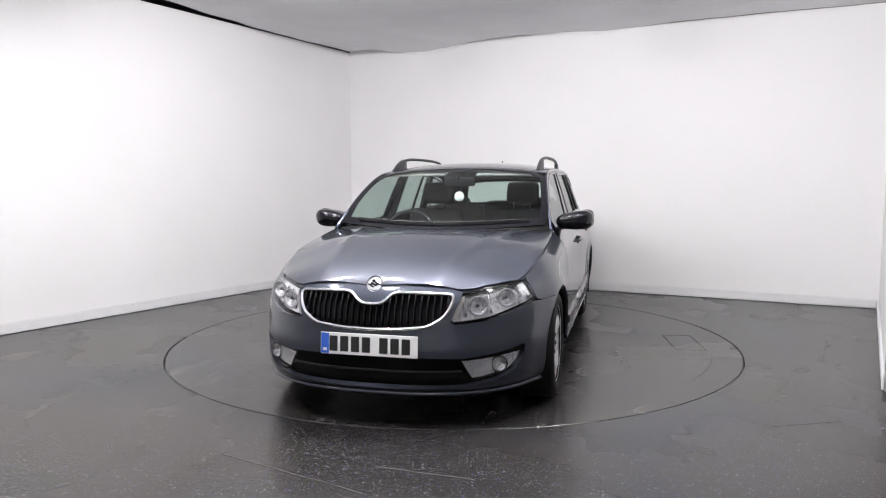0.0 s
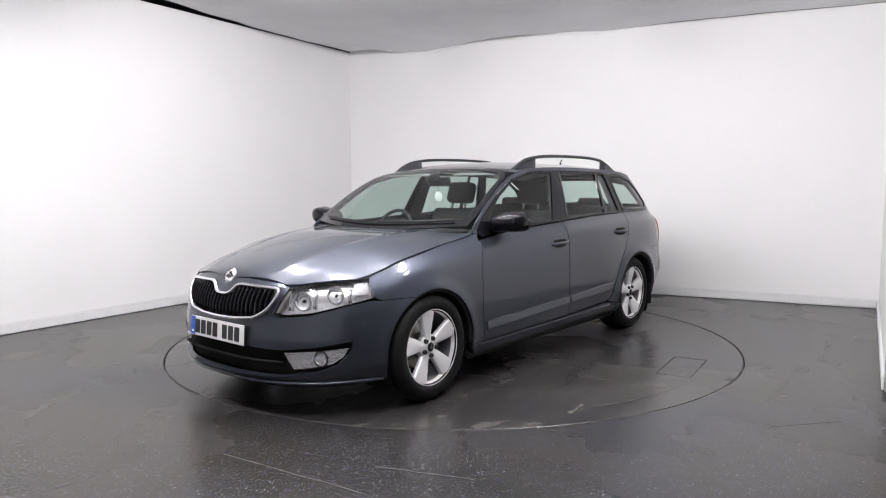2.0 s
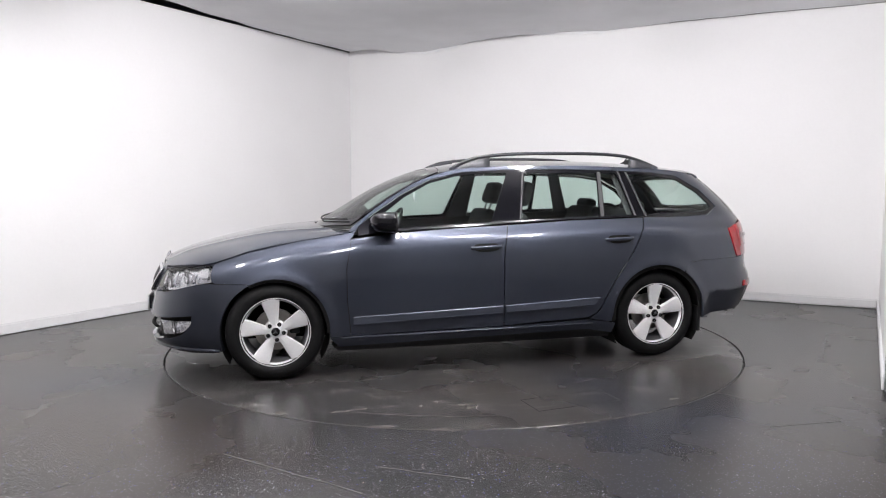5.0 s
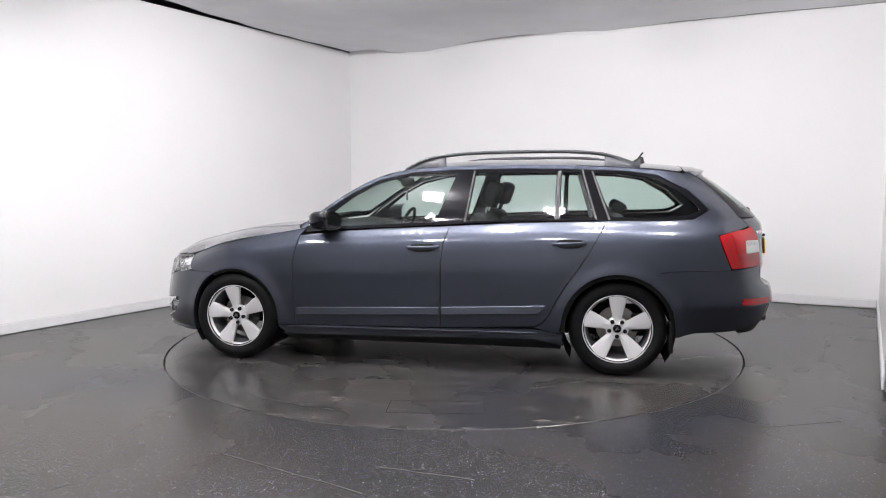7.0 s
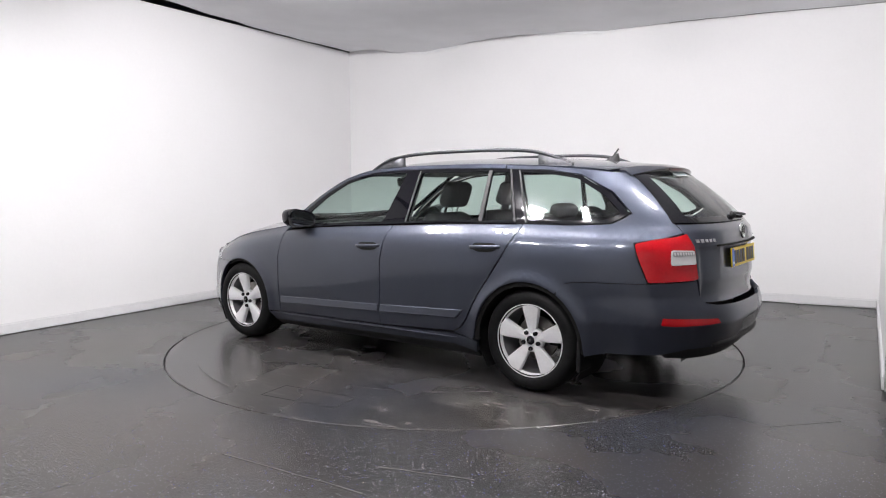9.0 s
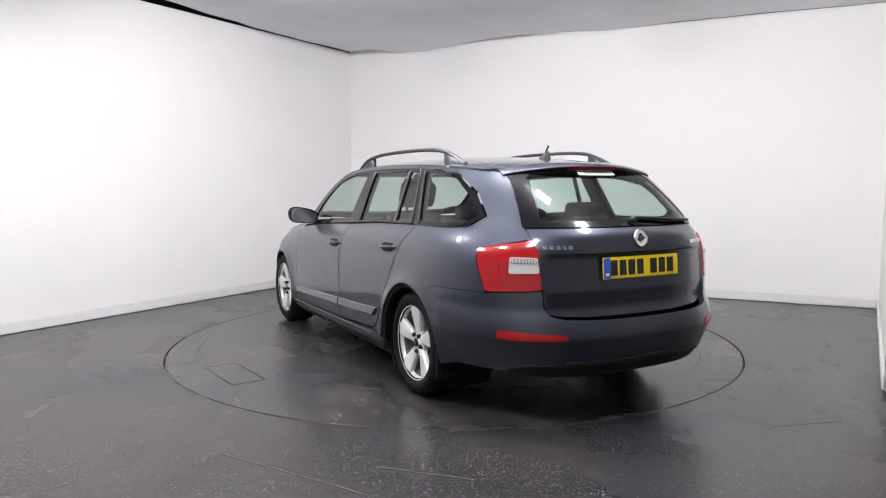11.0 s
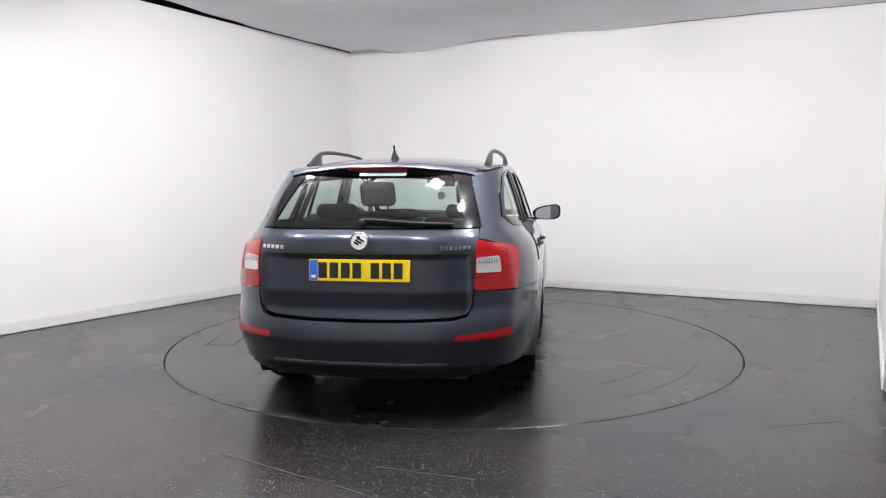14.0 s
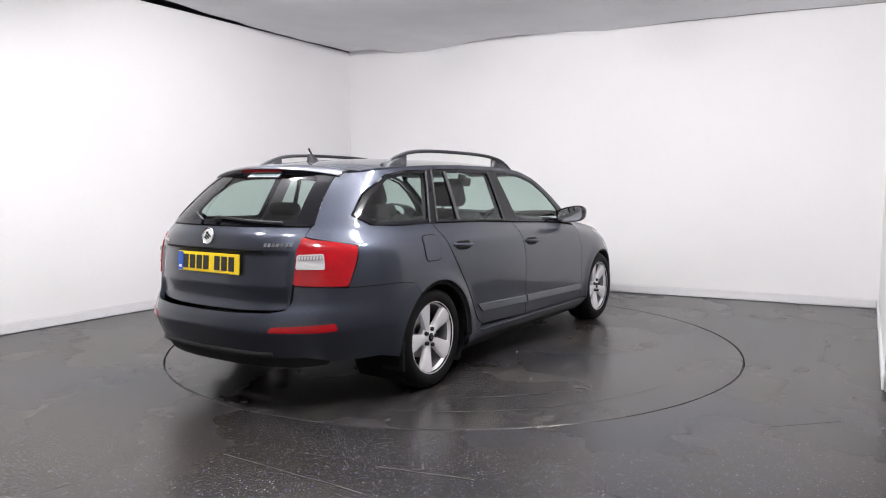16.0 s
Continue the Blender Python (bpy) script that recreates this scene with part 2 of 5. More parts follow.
class Table:
    """Smooth monotone curve through (x, y) pairs."""

    def __init__(self, *pairs):
        pairs = sorted(pairs)
        self.x, self.y = [p[0] for p in pairs], [p[1] for p in pairs]
        n = len(pairs)
        d = [(self.y[i + 1] - self.y[i]) / (self.x[i + 1] - self.x[i]) for i in range(n - 1)]
        self.m = [d[0]] + [0.0 if d[i - 1] * d[i] <= 0 else 2 * d[i - 1] * d[i] / (d[i - 1] + d[i]) for i in range(1, n - 1)] + [d[-1]]

    def __call__(self, x):
        xs = self.x
        if x <= xs[0]:
            return self.y[0] + self.m[0] * (x - xs[0])
        if x >= xs[-1]:
            return self.y[-1] + self.m[-1] * (x - xs[-1])
        i = 0
        while xs[i + 1] < x:
            i += 1
        h = xs[i + 1] - xs[i]
        t = (x - xs[i]) / h
        return (self.y[i] * (1 + 2 * t) * (1 - t) ** 2 + self.m[i] * h * t * (1 - t) ** 2
                + self.y[i + 1] * t * t * (3 - 2 * t) + self.m[i + 1] * h * t * t * (t - 1))


def inside(p, loop):
    x, y, c = p[0], p[1], False
    for i in range(len(loop)):
        (x1, y1), (x2, y2) = loop[i - 1], loop[i]
        if (y1 > y) != (y2 > y) and x < (x2 - x1) * (y - y1) / (y2 - y1) + x1:
            c = not c
    return c


def resample(loop, h):
    out = []
    for i in range(len(loop)):
        a, b = loop[i], loop[(i + 1) % len(loop)]
        n = max(1, int(math.hypot(b[0] - a[0], b[1] - a[1]) / h + 0.5))
        out += [(a[0] + (b[0] - a[0]) * k / n, a[1] + (b[1] - a[1]) * k / n) for k in range(n)]
    return out


def rounded(loop, r, n=4):
    """Round the corners of a loop."""
    out = []
    for i in range(len(loop)):
        p, a, b = Vector(loop[i]), Vector(loop[i - 1]), Vector(loop[(i + 1) % len(loop)])
        ra, rb = min(r, (a - p).length * 0.45), min(r, (b - p).length * 0.45)
        s, e = p + (a - p).normalized() * ra, p + (b - p).normalized() * rb
        for k in range(n + 1):
            t = k / n
            q = s * (1 - t) ** 2 + p * 2 * t * (1 - t) + e * t * t
            out.append((q.x, q.y))
    return out


def skin(surf, loop, h=0.04, th=0.012, off=0.0, holes=(), side=1, sign=-1):
    """A panel of the surface surf(a, b) within a loop of (a, b), with its edge folded inwards."""
    loops = [resample(loop, h)] + [resample(o, h) for o in holes]
    vs, es = [], []
    for lp in loops:
        k = len(vs)
        vs += lp
        es += [(k + i, k + (i + 1) % len(lp)) for i in range(len(lp))]
    nb = len(vs)
    ax, bx = [p[0] for p in loop], [p[1] for p in loop]
    edge = np.array(vs)
    a = math.floor(min(ax) / h) * h
    row = 0
    while a < max(ax):
        b = math.floor(min(bx) / h) * h + (h / 2 if row % 2 else 0)
        while b < max(bx):
            if inside((a, b), loops[0]) and not any(inside((a, b), o) for o in loops[1:]):
                if np.min((edge[:, 0] - a) ** 2 + (edge[:, 1] - b) ** 2) > (0.45 * h) ** 2:
                    vs.append((a, b))
            b += h
        a += h * 0.87
        row += 1
    co, _, faces, *_ = delaunay_2d_cdt([Vector(p) for p in vs], es, [], 0, 1e-6)
    tris = []
    for f in faces:
        c = (sum(co[i][0] for i in f) / len(f), sum(co[i][1] for i in f) / len(f))
        if inside(c, loops[0]) and not any(inside(c, o) for o in loops[1:]):
            tris.append(list(f))
    bm = bmesh.new()
    lay = bm.verts.layers.float_vector.new("facing")
    top, normals = [], []
    e = 0.010
    for p in co:
        o = surf(p[0], p[1])
        du, dv = surf(p[0] + e, p[1]) - surf(p[0] - e, p[1]), surf(p[0], p[1] + e) - surf(p[0], p[1] - e)
        n = du.cross(dv).normalized() * sign
        normals.append(n)
        top.append(o + n * off)
    mk = lambda v: bm.verts.new(Vector((v.x, v.y * side, v.z)))
    bv = [mk(v) for v in top]
    for v, n in zip(bv, normals):
        v[lay] = Vector((n.x, n.y * side, n.z))
    count = {}
    for f in tris:
        if (co[f[1]][0] - co[f[0]][0]) * (co[f[2]][1] - co[f[0]][1]) - (co[f[1]][1] - co[f[0]][1]) * (co[f[2]][0] - co[f[0]][0]) < 0:
            f.reverse()
        ids = f if side * sign > 0 else f[::-1]
        try:
            bm.faces.new([bv[i] for i in ids])
        except ValueError:
            continue
        for i in range(len(ids)):
            count[(ids[i], ids[(i + 1) % len(ids)])] = 1
    if th:
        low, rim = {}, {}
        for (i, j) in list(count):
            if (j, i) in count:
                continue
            for k in (i, j):
                if k not in low:
                    low[k] = mk(top[k] - normals[k] * th)
                    rim[k] = mk(top[k])
            bm.faces.new((rim[j], rim[i], low[i], low[j]))
    for v in [v for v in bm.verts if not v.link_faces]:
        bm.verts.remove(v)
    return bm


# ---------- the room ----------
def slab(name, a, b, z0, z1, thick, material, label, category, outward=1, h=0.0):
    """An upright wall from a to b, its inner face on the line a-b."""
    a, b = Vector((*a, 0)), Vector((*b, 0))
    d = (b - a).normalized()
    n = Vector((d.y, -d.x, 0)) * outward
    bm = bmesh.new()
    vs = [bm.verts.new(p + n * k + Vector((0, 0, z))) for z in (z0, z1) for p, k in ((a, 0), (b, 0), (b, thick), (a, thick))]
    for f in ((0, 1, 2, 3), (4, 5, 6, 7), (0, 1, 5, 4), (1, 2, 6, 5), (2, 3, 7, 6), (3, 0, 4, 7)):
        bm.faces.new([vs[i] for i in f])
    bmesh.ops.recalc_face_normals(bm, faces=bm.faces)
    return tagged(part(name, bm, material, smooth=False), label, category, kind="structure")


DL = Vector((-0.506, -0.8625, 0))      # along the long walls, towards the camera
DR = Vector((0.892, -0.452, 0))        # along the end wall
A = Vector((-1.416, 4.193, 0))
B = Vector((4.272, 1.310, 0))
C = B + DL * 3.3
D = C + Vector((0.8625, -0.506, 0)) * 2.2
E = D + DL * 6.1
F = A + DL * 12.6
CEIL = 3.03


def room():
    # the four walls round the camera are unseen, added to close the room
    names = [("wall_west", A + DL * 8.6, A, "long plain white painted studio wall"), ("wall_unseen_west", F, A + DL * 8.6, "unseen white wall added to carry on the long wall"), ("wall_north", A, B, "white painted end wall behind the turntable"),
             ("wall_east", B, C, "short white painted studio side wall"), ("wall_unseen_return", C, D, "unseen dark grey return wall added to darken the car's reflections"),
             ("wall_behind", D, E, "unseen dark grey wall added behind the camera to darken the car's reflections"), ("wall_south", E, F, "unseen white wall added to close the studio")]
    for nm, p, q, lb in names:
        d = (q - p).normalized()
        slab(nm, p[:2], q[:2], -0.05, CEIL + (0.05 if nm == "wall_west" else 0.5), -0.15, DARKWALL if nm in ("wall_unseen_return", "wall_behind") else WALL, lb, "wall")
    for p, q in ((A + DL * 8.6, A), (A, B), (B, C)):
        d = (q - p).normalized()
        n = Vector((d.y, -d.x, 0))
        bm = bmesh.new()
        L = (q - p).length
        m = Matrix.Translation(p) @ Matrix(((d.x, n.x, 0, 0), (d.y, n.y, 0, 0), (0, 0, 1, 0), (0, 0, 0, 1)))
        box(bm, (0.02, 0.002, 0.004), (L - 0.02, 0.018, 0.085), 0.004, m, 1)
        box(bm, (0.02, 0.002, 0.087), (L - 0.02, 0.010, 0.096), 0, m)
        bmesh.ops.recalc_face_normals(bm, faces=bm.faces)
        tagged(part("baseboard", bm, SKIRTING, smooth=False), "white painted skirting board along the studio wall", "baseboard", kind="structure")
    # floor with a round opening for the turntable
    R = 2.213
    bm = bmesh.new()
    seg = 160
    inner = [bm.verts.new(((R + 0.006) * math.cos(2 * math.pi * k / seg), (R + 0.006) * math.sin(2 * math.pi * k / seg), 0)) for k in range(seg)]
    low = [bm.verts.new((v.co.x, v.co.y, -0.06)) for v in inner]
    outer = [bm.verts.new((11 * math.cos(2 * math.pi * k / seg), 11 * math.sin(2 * math.pi * k / seg), 0)) for k in range(seg)]
    for k in range(seg):
        j = (k + 1) % seg
        bm.faces.new((inner[k], outer[k], outer[j], inner[j]))
        bm.faces.new((inner[k], inner[j], low[j], low[k]))
    tagged(part("floor", bm, FLOOR, smooth=False), "dark grey speckled vinyl studio floor, scuffed and slightly glossy", "floor", kind="structure")
    bm = bmesh.new()
    bmesh.ops.create_circle(bm, cap_ends=True, segments=64, radius=R + 0.1, matrix=Matrix.Translation((0, 0, -0.055)))
    tagged(part("turntable_pit", bm, GAP, smooth=False), "dark gap round the turntable", "floor gap", kind="structure")


def ceiling():
    """Slack cloth stretched under the ceiling, cut just short of the walls."""
    nx, ny = 150, 110
    bm = bmesh.new()
    grid = []
    L1, L2 = 12.4, 6.36
    lump = Table((0, 0.03), (0.35, 0.035), (0.75, -0.035), (1.05, -0.055), (1.5, -0.025), (2.2, 0.035), (3.0, 0.02), (3.6, -0.02), (4.6, 0.0), (6.4, -0.03))
    for i in range(nx + 1):
        row = []
        for j in range(ny + 1):
            u, v = 0.006 + (L1 - 0.012) * (i / nx) ** 1.5, 0.022 + (L2 + 2.0) * j / ny
            p = A + DL * u + DR * v
            near = math.exp(-u / 0.5)
            nearl = math.exp(-v / 0.5)
            z = CEIL + 0.012 * noise.noise(Vector((u * 0.7, v * 0.7, 3))) + near * (1 - 0.4 * nearl) * lump(min(v, 6.4)) + nearl * 0.05
            z += (1 - near) * (1 - nearl) * (0.03 * noise.noise(Vector((u * 0.35, v * 0.5, 8))) - 0.02)
            z += 0.010 * noise.noise(Vector((u * 2.6 + v * 2.0, v * 0.6, 1))) + 0.02 * abs(noise.noise(Vector((u * 0.9 - v * 1.3, v * 0.4 + u * 0.3, 5))))
            lift = step(0.9, 4.2, u) * (1 - step(6.0, 9.0, u))
            z += 0.035 * lift * math.exp(-v / 0.25) + 0.05 * lift * math.exp(-v / 0.9)
            z += 0.008 * near * noise.noise(Vector((v * 6.0, 0.3, 2)))
            row.append(bm.verts.new((p.x, p.y, z)))
        grid.append(row)
    for i in range(nx):
        for j in range(ny):
            bm.faces.new((grid[i][j], grid[i][j + 1], grid[i + 1][j + 1], grid[i + 1][j]))
    # a hanging hem along the end wall
    prev = None
    for j in range(ny + 1):
        v = (L2 + 2.0) * j / ny
        drop = 0.03 * math.exp(-((v - 1.3) / 0.55) ** 2) + 0.03 * math.exp(-((v - 3.2) / 0.6) ** 2) + 0.002
        t = grid[0][j].co
        cur = (bm.verts.new(t), bm.verts.new(t - Vector((0, 0, drop)) + DL * 0.012))
        if prev:
            bm.faces.new((prev[0], prev[1], cur[1], cur[0]))
        prev = cur
    edges = {"gap_line_west": [grid[i][0].co + Vector((0, 0, -0.002)) for i in range(2, 26)], "gap_line_north": [grid[0][j].co + DL * 0.004 for j in range(56, 84)]}
    edges = {k: [Vector(p) for p in v] for k, v in edges.items()}
    tagged(part("ceiling", bm, FABRIC), "slack pale grey cloth ceiling with soft folds", "ceiling", kind="structure")
    # dark strips added for the shadow gap between cloth and wall
    for key, r in (("gap_line_west", 0.007), ("gap_line_north", 0.0035)):
        tagged(part("trim", sweep(edges[key], r, r, 6), GAP), "dark strip standing in for the shadow gap between cloth and wall", "ceiling trim", kind="structure")
    # unseen slab added to close the room above the cloth
    bm = bmesh.new()
    c = (A + F + B + E) / 4
    box(bm, (c.x - 10, c.y - 10, CEIL + 0.5), (c.x + 10, c.y + 10, CEIL + 0.6))
    tagged(part("roof_slab", bm, VOID, smooth=False), "dark sheet standing in for the shaded void above the cloth", "ceiling", kind="structure")


def ceiling_light(m):
    """A square opal light box hung just below the cloth on four wires."""
    ob = new("ceiling_light")
    bm = bmesh.new()
    w, t = 0.115, 0.010
    for lo, hi in (((-w, -w, 0.07), (w, -w + t, 0.085)), ((-w, w - t, 0.07), (w, w, 0.085)), ((-w, -w + t, 0.07), (-w + t, w - t, 0.085)), ((w - t, -w + t, 0.07), (w, w - t, 0.085))):
        box(bm, lo, hi)
    part("frame", bm, LEDFRAME, ob, smooth=False)
    bm = bmesh.new()
    box(bm, (-w + 0.004, -w + 0.004, 0.0), (w - 0.004, w - 0.004, 0.068))
    part("diffuser", bm, LED, ob, "glowing white diffuser", smooth=False)
    for x in (-0.09, 0.09):
        for y in (-0.09, 0.09):
            part("wire", sweep([(x, y, 0.08), (x, y, HANG + 0.06)], 0.002, 0.002, 6, up=(0, 1, 0)), STEEL, ob)
    ob.matrix_basis = m
    return tagged(ob, "small square white light panel tilted towards the end wall", "ceiling light", "studio ceiling lights")


HANG = 0.16


def lights():
    turn = math.degrees(math.atan2(DL.y, DL.x))
    first = None
    # the row at 4.3 is added to light the walls, with no known fittings
    spots = [(4.3, 2.15 + 0.94 * k, 27) for k in range(5)] + [(6.6, 2.4 + 1.4 * k, 14) for k in range(3)]
    for u, v, tilt in spots:
        p = A + DL * u + DR * v
        m = pose(p.x, p.y, CEIL - HANG, 0, 0, turn) @ pose(0, 0, 0, 0, tilt, 0)
        first = ceiling_light(m) if first is None else (copy_thing(first, m), first)[1]


room()
ceiling()
lights()


# ---------- the car: one wrapped body surface, panels cut out of it ----------
WIDTH = Table((0.14, 0.80), (0.20, 0.845), (0.28, 0.870), (0.38, 0.875), (0.52, 0.877), (0.64, 0.877), (0.76, 0.869), (0.84, 0.855), (0.89, 0.832), (0.935, 0.792),
              (0.975, 0.766), (1.05, 0.742), (1.20, 0.698), (1.35, 0.650), (1.42, 0.625))
SHIFT = Table((-2.4, -0.03), (-1.8, -0.045), (-1.2, -0.05), (-0.1, -0.02), (0.5, 0.0), (0.8, 0.008), (0.92, 0.027), (1.28, 0.082), (1.5, 0.122), (1.72, 0.175), (1.95, 0.20), (2.3, 0.21))
NOSE = Table((0.14, 2.07), (0.19, 2.15), (0.235, 2.20), (0.30, 2.205), (0.42, 2.20), (0.50, 2.185), (0.60, 2.165), (0.70, 2.125), (0.75, 2.09), (0.82, 2.0), (0.95, 1.80), (1.4, 1.5))
TAIL = Table((0.14, -2.22), (0.22, -2.27), (0.30, -2.335), (0.38, -2.372), (0.45, -2.396), (0.475, -2.406), (0.52, -2.402), (0.57, -2.387), (0.63, -2.355), (0.75, -2.345), (0.90, -2.335), (0.98, -2.325),
             (1.03, -2.287), (1.09, -2.23), (1.243, -2.04), (1.335, -1.90), (1.42, -1.79))
X1, X2, UF, UR = 1.2, -1.35, 2.7, -2.95
NF, NR = 2.6, 2.98


def body(u, z):
    """The body at the way u round the plan (x along the side, bending round nose and tail) and the height z."""
    s = 1
    if u > UF:
        u, s = 2 * UF - u, -1
    elif u < UR:
        u, s = 2 * UR - u, -1
    if u > X1:
        a = (u - X1) / (UF - X1) * math.pi / 2
        c, k = math.cos(a), math.sin(a)
        r = (abs(c) ** NF + abs(k) ** NF) ** (-1 / NF)
        x, q = X1 + (NOSE(z) - X1) * k * r, c * r
    elif u < X2:
        a = (X2 - u) / (X2 - UR) * math.pi / 2
        c, k = math.cos(a), math.sin(a)
        r = (abs(c) ** NR + abs(k) ** NR) ** (-1 / NR)
        x, q = X2 + (TAIL(z) - X2) * k * r, c * r
    else:
        x, q = u, 1
    w = WIDTH(z + SHIFT(x) * step(0.42, 0.74, z) * (1 - 0.7 * step(1.05, 1.35, z)))
    # the rear bumper tucks in below its crease
    w -= 0.24 * max(0.0, 0.475 - z) * step(-1.62, -1.85, x)
    # flared arches
    for hx, r0, amount in ((1.343, 0.345, 0.014), (-1.343, 0.36, 0.016)):
        d = math.hypot(x - hx, z - 0.316) - r0
        w += amount * math.exp(-(d / 0.05) ** 2)
    return Vector((x, w * q * s, z))


def solve_u(lo, hi, fn):
    for _ in range(40):
        mid = (lo + hi) / 2
        if fn(mid) > 0:
            hi = mid
        else:
            lo = mid
    return (lo + hi) / 2


def fy(y, z):
    """Way u of the nose's point at the width y."""
    u = solve_u(X1, UF, lambda u: abs(y) - body(u, z).y)
    return u if y >= 0 else 2 * UF - u


def ry(y, z):
    u = solve_u(UR, X2, lambda u: body(u, z).y - abs(y))
    return u if y >= 0 else 2 * UR - u


def sx(x, z):
    """Way u of the side's point at the length x."""
    if x > X1:
        return solve_u(X1, UF, lambda u: body(u, z).x - x)
    if x < X2:
        return solve_u(UR, X2, lambda u: body(u, z).x - x)
    return x


def front(*pts):
    return [(fy(y, z), z) for y, z in pts]


def rear(*pts):
    return [(ry(y, z), z) for y, z in pts]


def side(*pts):
    return [(sx(x, z), z) for x, z in pts]


def both(half, centre):
    """A loop mirrored about the car's middle plane; the half starts and ends at the middle."""
    return half + [(2 * centre - u, z) for u, z in half[::-1] if abs(u - centre) > 1e-4]


def arch(hx, r, a0, a1, n=14):
    return [(hx + r * math.cos(radians(a0 + (a1 - a0) * k / n)), 0.316 + r * math.sin(radians(a0 + (a1 - a0) * k / n))) for k in range(n + 1)]


# the top: centre line and the edge above the windows
CENTRE = Table((1.06, 0.945), (0.837, 1.088), (0.608, 1.222), (0.381, 1.325), (0.17, 1.386), (-0.1, 1.424), (-0.5, 1.440), (-1.0, 1.436), (-1.5, 1.408), (-1.95, 1.365))
EDGE = Table((0.90, 0.93), (0.84, 0.975), (0.70, 1.082), (0.50, 1.212), (0.30, 1.308), (0.06, 1.363), (-0.25, 1.381), (-0.68, 1.386), (-1.07, 1.378), (-1.4, 1.362), (-1.75, 1.33), (-1.95, 1.305))
BONNET = Table((0.95, 0.972), (1.3, 0.952), (1.53, 0.918), (1.764, 0.868), (1.95, 0.815), (2.07, 0.765), (2.14, 0.715))
WING = Table((0.80, 0.952), (0.92, 0.930), (1.28, 0.873), (1.5, 0.826), (1.72, 0.755), (1.95, 0.722), (2.05, 0.708), (2.14, 0.66))


def edge_y(x):
    return body(sx(x, EDGE(x)), EDGE(x)).y


def top(y, x):
    e, c = EDGE(x), CENTRE(x)
    ye = EY(x)
    return Vector((x, y, c - (c - e) * (abs(y) / ye) ** 2.3))


def bonnet(y, x):
    c, e = BONNET(x), WING(x)
    ye = WY(x)
    q = min(1.3, abs(y) / ye)
    ridge = 0.007 * math.exp(-((abs(y) - (0.30 + 0.18 * (2.1 - x))) / 0.035) ** 2) * step(2.1, 1.9, x)
    return Vector((x, y, c - (c - e) * q ** 2.6 + ridge))


EY = Table(*[(x, edge_y(x)) for x in (0.9, 0.7, 0.5, 0.3, 0.05, -0.3, -0.7, -1.1, -1.35, -1.5, -1.65, -1.8, -1.95)])


def wing_y(x):
    z = WING(x) - 0.004
    return body(sx(x, z), z).y


WY = Table(*[(x, wing_y(x)) for x in (0.80, 0.92, 1.1, 1.28, 1.5, 1.70)], (1.85, 0.66), (1.95, 0.57), (2.05, 0.46), (2.2, 0.40))

WINDOW_TOP = [(-1.066, 1.350), (-0.681, 1.358), (-0.253, 1.352), (0.061, 1.336), (0.299, 1.282), (0.499, 1.184), (0.701, 1.052), (0.80, 0.975)]
QUARTER = [(-1.205, 1.012), (-1.616, 1.018), (-1.80, 1.030), (-1.895, 1.085), (-1.77, 1.205), (-1.58, 1.305), (-1.38, 1.333)]


def rub_strip(u0, u1, zt, zb, s, slant=0.0, n=24):
    """A strip along the doors, leaning up to the light; zt and zb give its edges at both ends."""
    bm = bmesh.new()
    rows = []
    for k in range(n + 1):
        f = k / n
        row = []
        for g, out in ((0.0, -0.004), (0.0, 0.006), (0.08, 0.010), (0.9, 0.017), (1.0, 0.015), (1.0, -0.004)):
            z = (zt[0] + (zt[1] - zt[0]) * f) * (1 - g) + (zb[0] + (zb[1] - zb[0]) * f) * g
            u = u0 + (u1 + slant * g - u0) * f
            p = body(u, z)
            row.append(bm.verts.new((p.x, (p.y + out) * s, p.z)))
        rows.append(row)
    for p, q in zip(rows, rows[1:]):
        for i in range(5):
            bm.faces.new((p[i], p[i + 1], q[i + 1], q[i]))
    bm.faces.new(rows[0]), bm.faces.new(rows[-1][::-1])
    bmesh.ops.recalc_face_normals(bm, faces=bm.faces)
    return sharp(bm, 20)


